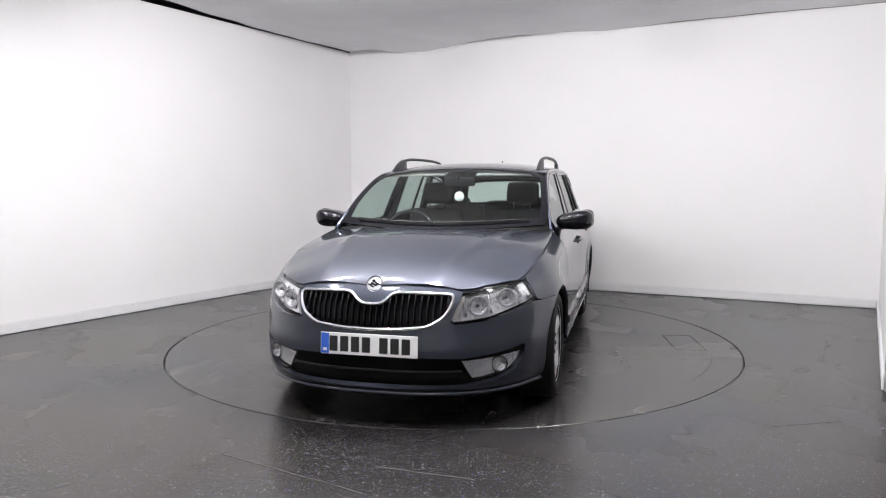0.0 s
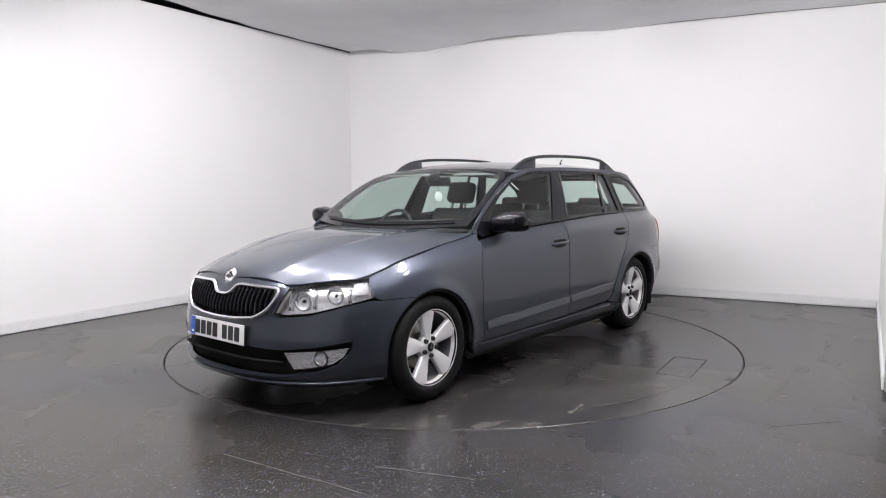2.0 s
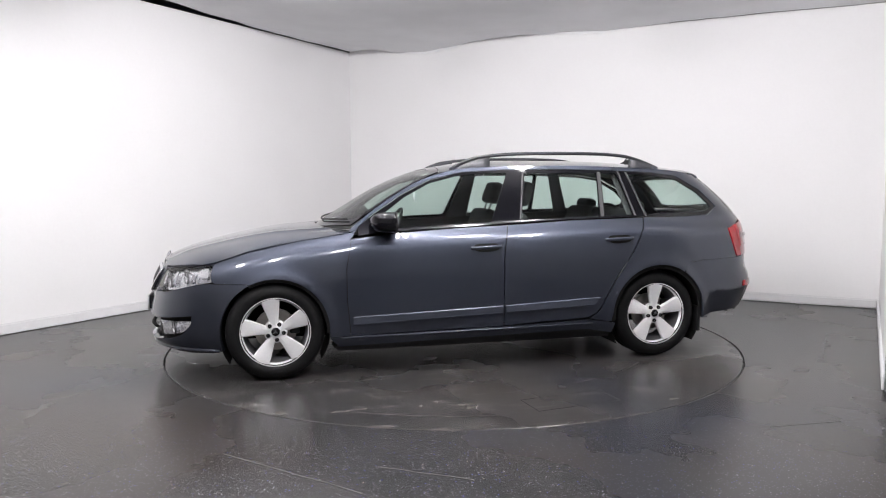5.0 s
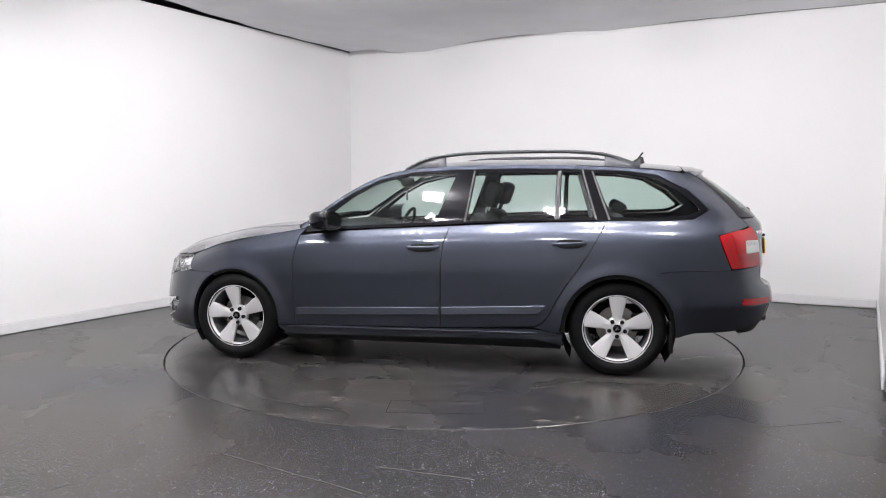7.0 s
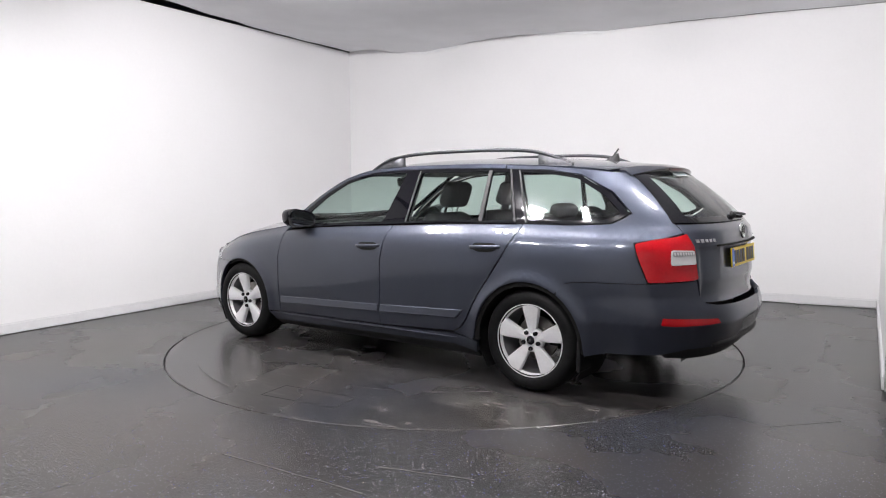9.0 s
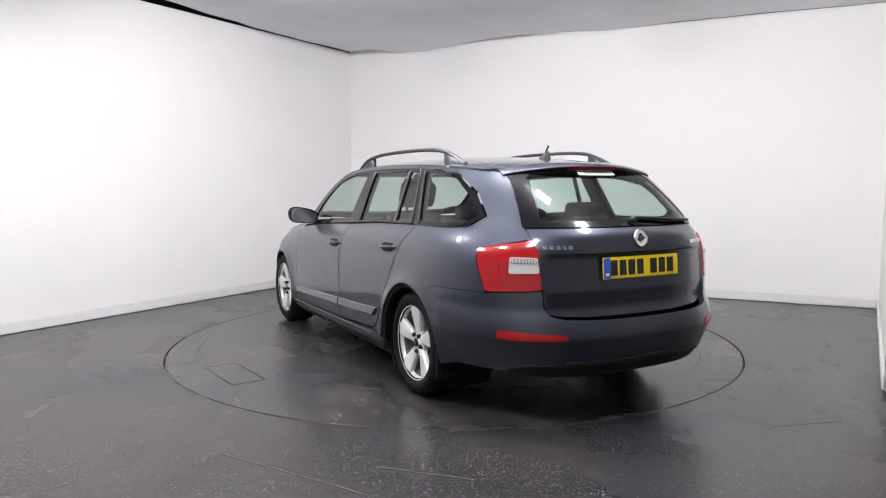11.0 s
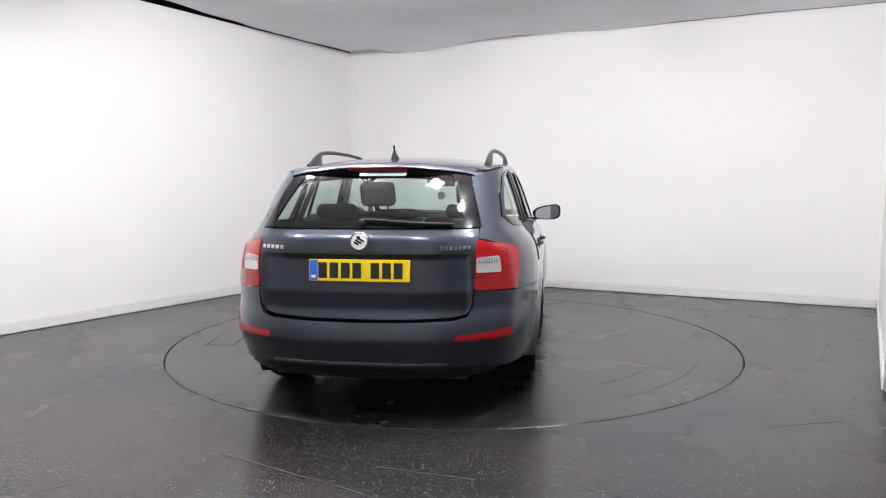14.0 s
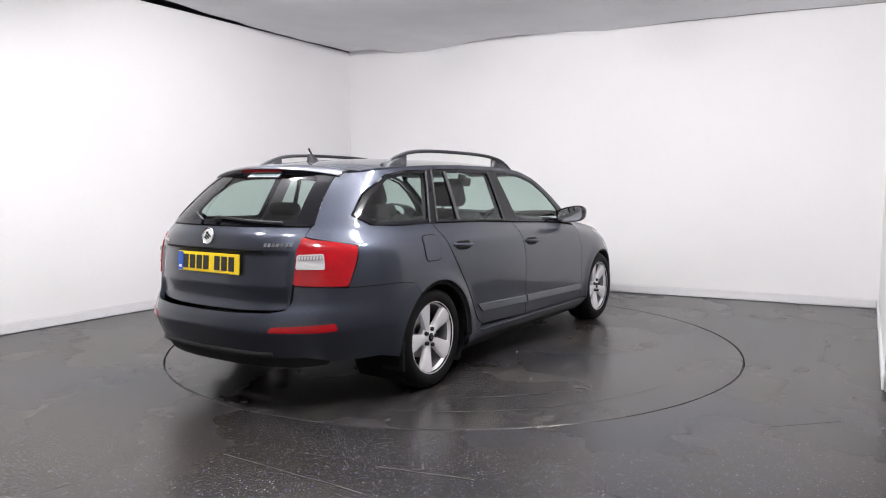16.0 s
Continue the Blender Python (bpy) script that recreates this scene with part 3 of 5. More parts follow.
def wheel(car, x, y, steer, tilt):
    """Five-spoke alloy wheel, its outer face towards +y before it is turned."""
    rim = part("wheel", lathe([(0.217, 0.012), (0.223, 0.014), (0.225, 0.006), (0.216, 0.0), (0.208, -0.004), (0.202, -0.03), (0.198, -0.09), (0.202, -0.16), (0.220, -0.18)], 72), ALLOY, car, "five-spoke silver alloy wheel with black tyre")
    tyre = [(0.211, 0.004), (0.223, 0.014), (0.231, 0.020), (0.252, 0.026), (0.275, 0.024), (0.292, 0.014), (0.304, 0.0), (0.311, -0.016), (0.3145, -0.035)]
    for k in range(4):
        a = -0.047 - 0.036 * k
        tyre += [(0.3155, a), (0.3155, a - 0.022), (0.308, a - 0.024), (0.308, a - 0.032)]
    tyre += [(0.311, -0.19), (0.292, -0.206), (0.245, -0.212), (0.205, -0.19)]
    part("tyre", lathe(tyre, 72), RUBBER, rim, "black rubber tyre")
    for k in range(5):
        bm = bmesh.new()
        # one flat spoke, widening to the rim, dished towards the hub
        rows = [(0.030, 0.024, -0.012), (0.07, 0.029, -0.010), (0.11, 0.038, -0.005), (0.16, 0.050, 0.002), (0.198, 0.057, 0.006), (0.215, 0.060, 0.006)]
        rings = []
        for r, w, f in rows:
            sect = [(-w, f - 0.030), (-w, f - 0.012), (-w + 0.006, f - 0.004), (-w * 0.25, f + 0.003), (w - 0.006, f - 0.001), (w, f - 0.009), (w, f - 0.030)]
            rings.append([bm.verts.new((a, b, r)) for a, b in sect])
        for p, q in zip(rings, rings[1:]):
            for i in range(6):
                bm.faces.new((p[i], p[i + 1], q[i + 1], q[i]))
        bmesh.ops.recalc_face_normals(bm, faces=bm.faces)
        part("spoke", sharp(bm, 20), ALLOY, rim, m=pose(0, 0, 0, 0, tilt + 72 * k, 0))
    part("hub", sharp(lathe([(0.001, -0.004), (0.03, -0.004), (0.034, -0.008), (0.06, -0.012), (0.074, -0.02), (0.076, -0.05)], 40), 40), ALLOY, rim)
    part("centre_cap", sharp(lathe([(0.001, 0.001), (0.022, 0.0), (0.027, -0.003), (0.028, -0.01)], 28), 40), BLACKGLOSS, rim, "black and chrome centre cap")
    bm = bmesh.new()
    for a, s in ((30, 0.016), (150, 0.013), (265, 0.012)):
        box(bm, (-s * 0.5, 0.0015, -0.003), (s, 0.003, 0.003), 0, pose(0, 0, 0, 0, a, 0))
    part("cap_emblem", bm, CHROME, rim, smooth=False)
    for k in range(5):
        a = radians(tilt + 36 + 72 * k)
        part("wheel_bolt", lathe([(0.001, -0.014), (0.006, -0.013), (0.0065, -0.008), (0.012, -0.009), (0.0135, -0.02), (0.014, -0.03)], 12), BLACKMATT, rim, m=pose(0.052 * math.sin(a), 0.012, 0.052 * math.cos(a)))
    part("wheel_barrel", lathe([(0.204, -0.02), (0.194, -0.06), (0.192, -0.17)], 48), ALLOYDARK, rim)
    part("brake_disc", sharp(lathe([(0.001, -0.075), (0.075, -0.075), (0.078, -0.088), (0.135, -0.09), (0.135, -0.112), (0.001, -0.112)], 48), 40), STEEL, rim, "bare steel brake disc")
    bm = bmesh.new()
    box(bm, (-0.155, -0.13, -0.03), (-0.09, -0.065, 0.09), 0.012)
    part("brake_caliper", sharp(bm), BLACKMATT, rim)
    rim.matrix_basis = pose(x, y, 0.3155, 0, 0, steer)
    return rim


def plate(car, name, m, face, label):
    """A number plate: face on local xy, z outwards."""
    bm = bmesh.new()
    box(bm, (-0.26, -0.0555, -0.008), (0.26, 0.0555, 0.0), 0.003, None, 1)
    ob = part(name, bm, face, car, label, smooth=False)
    ob.matrix_basis = m
    bm = bmesh.new()
    box(bm, (-0.256, -0.052, 0.0005), (-0.213, 0.052, 0.002), 0)
    part("country_band", bm, BLUE, ob, "blue band at the plate's edge", smooth=False)
    bm = bmesh.new()
    box(bm, (-0.245, -0.038, 0.0025), (-0.224, -0.024, 0.004))
    part("country_mark", bm, PLATEW, ob, smooth=False)
    xs = [-0.188 + 0.059 * k for k in range(4)] + [0.082 + 0.059 * k for k in range(3)]
    for x in xs:
        bm = bmesh.new()
        box(bm, (x - 0.022, -0.039, 0.0005), (x + 0.022, 0.039, 0.002), 0.002, None, 1)
        part("character_bar", bm, INK, ob, smooth=False)
    return ob


def emblem(car, m, r):
    ob = part("emblem", sharp(lathe([(r, 0.0), (r, 0.006), (r * 0.93, 0.010), (r * 0.84, 0.007), (r * 0.82, 0.003)], 40), 40), CHROME, car, "round chrome maker's emblem")
    part("emblem_field", lathe([(0.0005, 0.006), (r * 0.5, 0.0055), (r * 0.83, 0.003)], 32), ALLOY, ob)
    bm = bmesh.new()
    # plain chrome shapes: a swept wing and a small disc
    for a, b, c in ((-0.5, 0.1, 0.12), (-0.35, -0.18, 0.12), (-0.15, -0.46, 0.12)):
        box(bm, (a * r, 0.006, b * r), (0.45 * r, 0.010, (b + c * 1.6) * r), 0.001, pose(0, 0, 0, 0, -28, 0), 1)
    box(bm, (-0.1 * r, 0.006, 0.3 * r), (0.25 * r, 0.011, 0.52 * r), 0.002, None, 1)
    part("emblem_wing", bm, BLACKGLOSS, ob, smooth=False)
    ob.matrix_basis = m
    return ob


def seat(car, x, y, name="front_seat"):
    bm = bmesh.new()
    box(bm, (-0.24, -0.25, 0.0), (0.27, 0.25, 0.16), 0.05, None, 3)
    ob = part(name, bm, SEAT, car, "dark cloth car seat")
    lean = pose(-0.20, 0, 0.12, 0, -20, 0)
    bm = bmesh.new()
    box(bm, (-0.06, -0.235, 0.0), (0.07, 0.235, 0.58), 0.05, lean, 3)
    box(bm, (0.03, -0.245, 0.05), (0.10, -0.15, 0.42), 0.03, lean, 2)
    box(bm, (0.03, 0.15, 0.05), (0.10, 0.245, 0.42), 0.03, lean, 2)
    part("backrest", bm, SEAT, ob)
    bm = bmesh.new()
    box(bm, (-0.05, -0.135, 0.635), (0.05, 0.135, 0.82), 0.04, lean, 3)
    part("headrest", bm, SEAT, ob)
    for dy in (-0.07, 0.07):
        bm = bmesh.new()
        box(bm, (-0.007, dy - 0.006, 0.55), (0.007, dy + 0.006, 0.66), 0, lean)
        part("headrest_post", bm, CHROME, ob, smooth=False)
    ob.matrix_basis = pose(x, y, 0.38)
    return ob


def interior(car):
    bm = bmesh.new()
    vs = [(-2.15, 0.24), (-2.15, 0.62), (-1.42, 0.62), (-1.25, 0.62), (-1.0, 0.26), (1.0, 0.26)]
    prev = None
    for x, z in vs:
        w = 0.80 if x > -1.0 else 0.52
        cur = (bm.verts.new((x, -w, z)), bm.verts.new((x, w, z)))
        if prev:
            bm.faces.new((*prev, *cur[::-1]))
        prev = cur
    part("cabin_floor", bm, TRIM, car, smooth=False)
    # dashboard: swept section across the car
    bm = bmesh.new()
    sect = [(1.02, 0.40), (1.02, 0.90), (0.86, 0.945), (0.70, 0.955), (0.58, 0.935), (0.50, 0.88), (0.50, 0.74), (0.58, 0.60), (0.62, 0.40)]
    ends = []
    for y in np.linspace(-0.75, 0.75, 15):
        hump = 0.03 * math.exp(-((y + 0.37) / 0.16) ** 2)
        bow = 0.12 * (y / 0.75) ** 2
        ends.append([bm.verts.new((x - bow * (1 if x > 0.8 else 0.2), y, z + (hump if 0.88 < z else 0))) for x, z in sect])
    for p, q in zip(ends, ends[1:]):
        for i in range(len(sect) - 1):
            bm.faces.new((p[i], p[i + 1], q[i + 1], q[i]))
    bmesh.ops.recalc_face_normals(bm, faces=bm.faces)
    part("dashboard", bm, BLACKMATT, car, "dark grey dashboard")
    sw = part("steering_wheel", sweep([(0.185 * math.cos(a), 0, 0.185 * math.sin(a)) for a in np.linspace(0, 2 * math.pi, 41)], 0.014, 0.014, 10, up=(0, 1, 0)), BLACKMATT, car, "black steering wheel on the right-hand side")
    bm = bmesh.new()
    box(bm, (-0.07, -0.02, -0.06), (0.07, 0.03, 0.05), 0.02)
    box(bm, (-0.17, -0.008, -0.02), (0.17, 0.008, 0.02), 0.005)
    box(bm, (-0.02, -0.008, -0.17), (0.02, 0.008, 0.0), 0.005)
    part("steering_boss", sharp(bm), BLACKMATT, sw)
    sw.matrix_basis = pose(0.40, -0.37, 0.885, 0, 0, 90) @ pose(0, 0, 0, -24, 0, 0)
    for y in (0.37, -0.37):
        seat(car, -0.02, y)
    # rear bench
    bm = bmesh.new()
    box(bm, (-1.18, -0.64, 0.30), (-0.68, 0.64, 0.58), 0.06, None, 3)
    bench = part("rear_seat", bm, SEAT, car, "dark cloth rear bench seat")
    lean = pose(-1.12, 0, 0.5, 0, -22, 0)
    for y0, y1 in ((-0.64, -0.15), (-0.14, 0.64)):
        bm = bmesh.new()
        box(bm, (-0.06, y0, 0.0), (0.07, y1, 0.60), 0.045, lean, 3)
        part("backrest", bm, SEAT, bench)
    for y in (-0.42, 0.0, 0.42):
        bm = bmesh.new()
        w, h = (0.13, 0.085) if y else (0.11, 0.05)
        box(bm, (-0.045, y - w, 0.590), (0.05, y + w, 0.590 + h), 0.035, lean, 3)
        part("headrest", bm, SEAT, bench)
    # load cover, door linings and pillar linings
    bm = bmesh.new()
    box(bm, (-2.16, -0.56, 0.93), (-1.42, 0.56, 0.945), 0.005)
    part("load_cover", bm, BLACKMATT, car, smooth=False)
    inn = lambda u, z: body(u, z) - Vector((0, 0.045, 0))
    for s in (1, -1):
        part("side_lining", skin(inn, [(0.95, 0.28), (0.85, 0.90), (0.52, 0.93), (-0.1, 0.965), (-1.2, 1.005), (-1.75, 1.01), (-2.3, 0.93), (-2.3, 0.74), (-1.0, 0.72), (-0.92, 0.3)], 0.12, 0, side=s), BLACKMATT, car)
        for lp in ([(-0.14, 0.96), (-0.33, 0.97), (-0.38, 1.36), (-0.285, 1.36)], [(-1.17, 0.99), (-1.30, 0.99), (-1.16, 1.35), (-1.06, 1.35)]):
            part("pillar_lining", skin(inn, lp, 0.08, 0, side=s), TRIM, car)
    low = lambda y, x: top(y, x) - Vector((0, 0, 0.035))
    part("headliner", skin(low, [(-0.60, -1.75), (0.60, -1.75), (0.62, 0.10), (0.5, 0.16), (-0.5, 0.16), (-0.62, 0.10)], 0.15, 0, sign=1), HEADLINER, car, "pale grey headlining")
    bm = bmesh.new()
    box(bm, (-0.012, -0.125, -0.035), (0.012, 0.125, 0.035), 0.012)
    rm = part("rear_view_mirror", sharp(bm), BLACKMATT, car, "black inside mirror below the windscreen header", m=pose(0.27, 0, 1.275, 0, 12, -8))
    bm = bmesh.new()
    box(bm, (-0.012, -0.012, 0.02), (0.08, 0.012, 0.075), 0.008)
    part("mirror_foot", sharp(bm), BLACKMATT, rm)
    fr = part("air_freshener", lathe([(0.0005, 0.003), (0.02, 0.0028), (0.036, 0.002), (0.038, 0), (0.036, -0.002), (0.0005, -0.003)], 28), PAPER, car, "round white air freshener on a thread", m=pose(0.28, 0.0, 1.165, 0, 0, 90))
    part("thread", sweep([(0, 0, 0.036), (0.0, 0, 0.11)], 0.0012, 0.0012, 6, up=(0, 1, 0)), INK, fr)
    part("freshener_print", lathe([(0.012, 0.0042), (0.026, 0.0036)], 24), BARS, fr)
    for y in (0.33, -0.33):
        bm = bmesh.new()
        box(bm, (-0.16, -0.21, -0.008), (0.0, 0.21, 0.006), 0.006)
        part("sun_visor", sharp(bm), HEADLINER, car, m=pose(0.26, y, 1.325, 0, 12, 0))


def car_shell(car):
    fa, ra = arch(1.343, 0.345, 64, 183), arch(-1.343, 0.362, -8, 115)
    # wings, doors, quarters, sills
    for s in (1, -1):
        part("wing", skin(body, side(*fa, (0.998, 0.27), (0.867, 0.274), (0.887, 0.5), (0.889, 0.71), (0.850, 0.905), (0.815, 0.948), (0.92, 0.926), (1.10, 0.902), (1.28, 0.869), (1.5, 0.822), (1.70, 0.756), (1.722, 0.742), (1.735, 0.69), (1.73, 0.645), (1.70, 0.632), (1.52, 0.632)), 0.03, 0.02, side=s), PAINT, car, "grey metallic front wing")
        d = part("front_door", skin(body, [(0.862, 0.276), (0.882, 0.5), (0.884, 0.71), (0.846, 0.90), (0.523, 0.934), (0.2, 0.954), (-0.1, 0.967), (-0.225, 0.971), (-0.195, 0.87), (-0.178, 0.75), (-0.175, 0.292)], 0.035, 0.02, side=s), PAINT, car, "grey metallic front door")
        r = part("rear_door", skin(body, [(-0.182, 0.292), (-0.185, 0.75), (-0.202, 0.87), (-0.232, 0.971), (-0.676, 0.997), (-1.205, 1.010), (-1.255, 1.010), (-1.245, 0.975), (-1.153, 0.809), (-1.075, 0.69), (-1.0, 0.585), (-0.94, 0.48), (-0.90, 0.40), (-0.86, 0.35), (-0.806, 0.322)], 0.035, 0.02, side=s), PAINT, car, "grey metallic rear door")
        part("rub_strip", rub_strip(0.848, -0.168, (0.398, 0.431), (0.343, 0.379), s), PAINT, d, "body-coloured rub strip")
        part("rub_strip", rub_strip(-0.19, -0.885, (0.432, 0.463), (0.380, 0.405), s, 0.055), PAINT, r, "body-coloured rub strip")
        for dd, x0, z0 in ((d, -0.058, 0.832), (r, -1.035, 0.870)):
            y0 = body(x0, z0).y
            # flat black patch paints in the shade of the hollow behind the handle
            part("handle_shade", skin(body, rounded([(x0 - 0.095, z0 - 0.014), (x0 - 0.05, z0 - 0.032), (x0 + 0.05, z0 - 0.034), (x0 + 0.095, z0 - 0.014), (x0 + 0.08, z0 + 0.022), (x0 - 0.08, z0 + 0.024)], 0.03), 0.02, 0.003, 0.004, side=s), UNDER, dd, "flat black patch for the shade in the handle's hollow")
            part("door_handle", sweep(smooth_path([(x0 - 0.105, (y0 - 0.005) * s, z0 + 0.004), (x0 - 0.085, (y0 + 0.018) * s, z0 + 0.003), (x0, (y0 + 0.03) * s, z0), (x0 + 0.085, (y0 + 0.018) * s, z0 - 0.004), (x0 + 0.105, (y0 - 0.005) * s, z0 - 0.006)], 5), 0.009, 0.012, 10), PAINT, dd, "body-coloured pull handle")
        q = side((-1.205, 1.346), (-1.07, 1.352), (-1.07, 1.373), (-1.4, 1.357), (-1.6, 1.340), (-1.72, 1.325)) + rear((0.505, 1.315), (0.54, 1.20), (0.575, 1.09), (0.584, 1.03), (0.584, 0.978)) + \
            side((-2.1, 0.958), (-1.955, 0.928), (-1.975, 0.85), (-2.038, 0.706), (-1.90, 0.706), (-1.75, 0.704), (-1.66, 0.700), (-1.60, 0.69), (-1.55, 0.64)) + side(*arch(-1.343, 0.362, 122, 5)) + \
            side((-0.97, 0.29), (-0.95, 0.285), (-0.81, 0.312), (-0.868, 0.345), (-0.908, 0.397), (-0.948, 0.477), (-1.008, 0.582), (-1.083, 0.687), (-1.161, 0.806), (-1.253, 0.975), (-1.263, 1.012))
        part("rear_quarter", skin(body, q + side((-1.616, 1.013), (-1.81, 1.025), (-1.91, 1.085), (-1.78, 1.212), (-1.585, 1.312), (-1.38, 1.340)), 0.03, 0.02, side=s), PAINT, car, "grey metallic rear quarter panel")
        part("roof_side", skin(body, side((0.79, 0.985), (0.701, 1.058), (0.499, 1.190), (0.299, 1.288), (0.061, 1.341), (-0.253, 1.357), (-0.681, 1.362), (-1.062, 1.354)) + [(x, EDGE(x)) for x in (-1.062, -0.68, -0.25, 0.06, 0.18, 0.30, 0.40, 0.50, 0.60, 0.70, 0.77, 0.84)] + [(0.86, 0.945), (0.822, 0.95)], 0.03, 0.015, side=s), PAINT, car, "grey metallic pillar and roof rail panel")
        part("sill", skin(body, [(0.998, 0.262), (0.94, 0.20), (-0.80, 0.235), (-0.98, 0.20), (-1.0, 0.275), (-0.81, 0.302), (-0.17, 0.284), (0.86, 0.268)], 0.05, 0.03, side=s), PAINT, car, "grey metallic sill")
        part("sill_edge", sweep([(p.x, (p.y + 0.004) * s, p.z) for p in (body(x, 0.262 + 0.016 * (0.9 - x) / 1.7) for x in np.linspace(0.93, -0.83, 24))], 0.007, 0.005, 8), PAINT, car, "rounded painted lip of the sill")
        part("lower_sill", skin(lambda u, z: body(u, z) - Vector((0, 0.02, 0)), [(0.98, 0.20), (0.94, 0.16), (-0.98, 0.165), (-0.98, 0.22), (-0.80, 0.236)], 0.08, 0.05, side=s), BLACKMATT, car, "black lower sill edge")
        part("wheel_arch_edge", skin(lambda u, z: body(u, z) - Vector((0, 0.012, 0)), side(*arch(1.343, 0.352, 62, 183)) + side(*arch(1.343, 0.325, 183, 62)), 0.03, 0.03, side=s), UNDER, car)
        part("wheel_arch_edge", skin(lambda u, z: body(u, z) - Vector((0, 0.012, 0)), side(*arch(-1.343, 0.368, -5, 185)) + side(*arch(-1.343, 0.335, 185, -5)), 0.03, 0.03, side=s), UNDER, car)
        for hx, r0 in ((1.343, 0.35), (-1.343, 0.365)):
            bm = bmesh.new()
            prev = None
            for k in range(29):
                a = radians(-35 + 250 * k / 28)
                p = Vector((hx + r0 * math.cos(a), 0, 0.316 + r0 * math.sin(a)))
                cur = (bm.verts.new((p.x, 0.83 * s, p.z)), bm.verts.new((p.x, 0.5 * s, p.z)))
                if prev:
                    bm.faces.new((*prev, *cur[::-1]))
                prev = cur
            part("wheel_housing", bm, UNDER, car, "black wheel housing")
        # window frame with its panes
        panes = [rounded([(0.60, 0.962), (0.10, 0.987), (-0.118, 0.995), (-0.262, 1.336), (-0.05, 1.330), (0.10, 1.314), (0.299, 1.265), (0.48, 1.170), (0.64, 1.05), (0.67, 1.0)], 0.02),
                 rounded([(-0.340, 1.004), (-0.925, 1.026), (-0.940, 1.336), (-0.392, 1.334)], 0.025), rounded([(-0.965, 1.028), (-1.185, 1.033), (-1.095, 1.328), (-0.972, 1.335)], 0.02),
                 rounded([(sx(x, z), z) for x, z in ((-1.295, 1.036), (-1.60, 1.040), (-1.77, 1.048), (-1.855, 1.085), (-1.745, 1.188), (-1.57, 1.288), (-1.40, 1.315), (-1.18, 1.328))], 0.025)]
        dlo = [(0.80, 0.916), (0.523, 0.938), (-0.1, 0.971), (-0.676, 1.001)] + side(*QUARTER) + WINDOW_TOP
        fr = part("window_surround", skin(body, dlo, 0.035, 0.01, 0.001, panes, side=s), BLACKGLOSS, car, "gloss black window surround and pillars")
        for nm, lp in zip(("front_window", "rear_window", "rear_quarter_light", "load_bay_window"), panes):
            g = part(nm, skin(body, lp, 0.06, 0, -0.006, side=s), GLASS, fr, "green-tinted side glass")
            g.visible_shadow = False
        for lp in ([(-0.930, 1.022), (-0.958, 1.022), (-0.968, 1.340), (-0.944, 1.340)], [(-1.192, 1.020), (-1.207, 1.020), (-1.112, 1.344), (-1.100, 1.344)],
                   [(-1.275, 1.020), (-1.290, 1.020), (-1.175, 1.338), (-1.163, 1.340)], [(-0.322, 1.000), (-0.334, 1.001), (-0.386, 1.345), (-0.374, 1.345)]):
            part("window_bar", skin(body, lp, 0.05, 0.006, 0.006, side=s), BARGREY, fr, "slim grey rubber window bar")
        part("belt_moulding", skin(body, [(0.80, 0.918), (0.523, 0.942), (-0.1, 0.974), (-0.676, 1.003), (-1.205, 1.014), (-1.20, 1.026), (-0.676, 1.015), (-0.1, 0.986), (0.523, 0.954), (0.79, 0.930)], 0.04, 0.012, 0.010, side=s), BLACKGLOSS, car)
        # roof rail with an open span
        rail = part("roof_rail", sweep(smooth_path([(0.13, 0.575 * s, 1.360), (0.02, 0.575 * s, 1.415), (-0.10, 0.575 * s, 1.447), (-0.37, 0.575 * s, 1.471), (-0.88, 0.57 * s, 1.476), (-1.18, 0.565 * s, 1.462), (-1.34, 0.56 * s, 1.425), (-1.48, 0.555 * s, 1.372)], 6), 0.014, 0.012, 12), SATIN, car, "dark grey raised roof rail")
        for xs in ([0.13, 0.06, -0.02, -0.10, -0.16], [-1.25, -1.33, -1.40, -1.48]):
            bm = bmesh.new()
            upz = Table((0.13, 1.362), (0.02, 1.415), (-0.10, 1.447), (-0.2, 1.458), (-1.25, 1.445), (-1.34, 1.425), (-1.48, 1.375))
            prev = None
            for x in xs:
                y = 0.572 * s if x > -1 else 0.56 * s
                cur = [bm.verts.new((x, y + k, z)) for k, z in ((-0.013, EDGE(x)), (-0.012, upz(x)), (0.012, upz(x)), (0.013, EDGE(x) - 0.01))]
                if prev:
                    for i in range(3):
                        bm.faces.new((prev[i], prev[i + 1], cur[i + 1], cur[i]))
                else:
                    bm.faces.new(cur)
                prev = cur
            bm.faces.new(prev[::-1])
            bmesh.ops.recalc_face_normals(bm, faces=bm.faces)
            part("rail_foot", bm, SATIN, rail)
        # mirror
        def mirror_shell(keep, grow=1.0):
            mir = bmesh.new()
            bmesh.ops.create_uvsphere(mir, u_segments=32, v_segments=24, radius=1.0)
            sq = lambda t: math.copysign(abs(t) ** 0.74, t)
            bmesh.ops.delete(mir, geom=[f for f in mir.faces if not keep(f.calc_center_median())], context="FACES")
            for v in mir.verts:
                x, y, z = sq(v.co.x), sq(v.co.y), sq(v.co.z)
                v.co = Vector((max(x, -0.30) * 0.135, (y * 0.122 - 0.024 * x * x) * s, z * (0.064 + 0.011 * y) + 0.010 * y)) * grow * 1.0
            bmesh.ops.recalc_face_normals(mir, faces=mir.faces)
            return mir
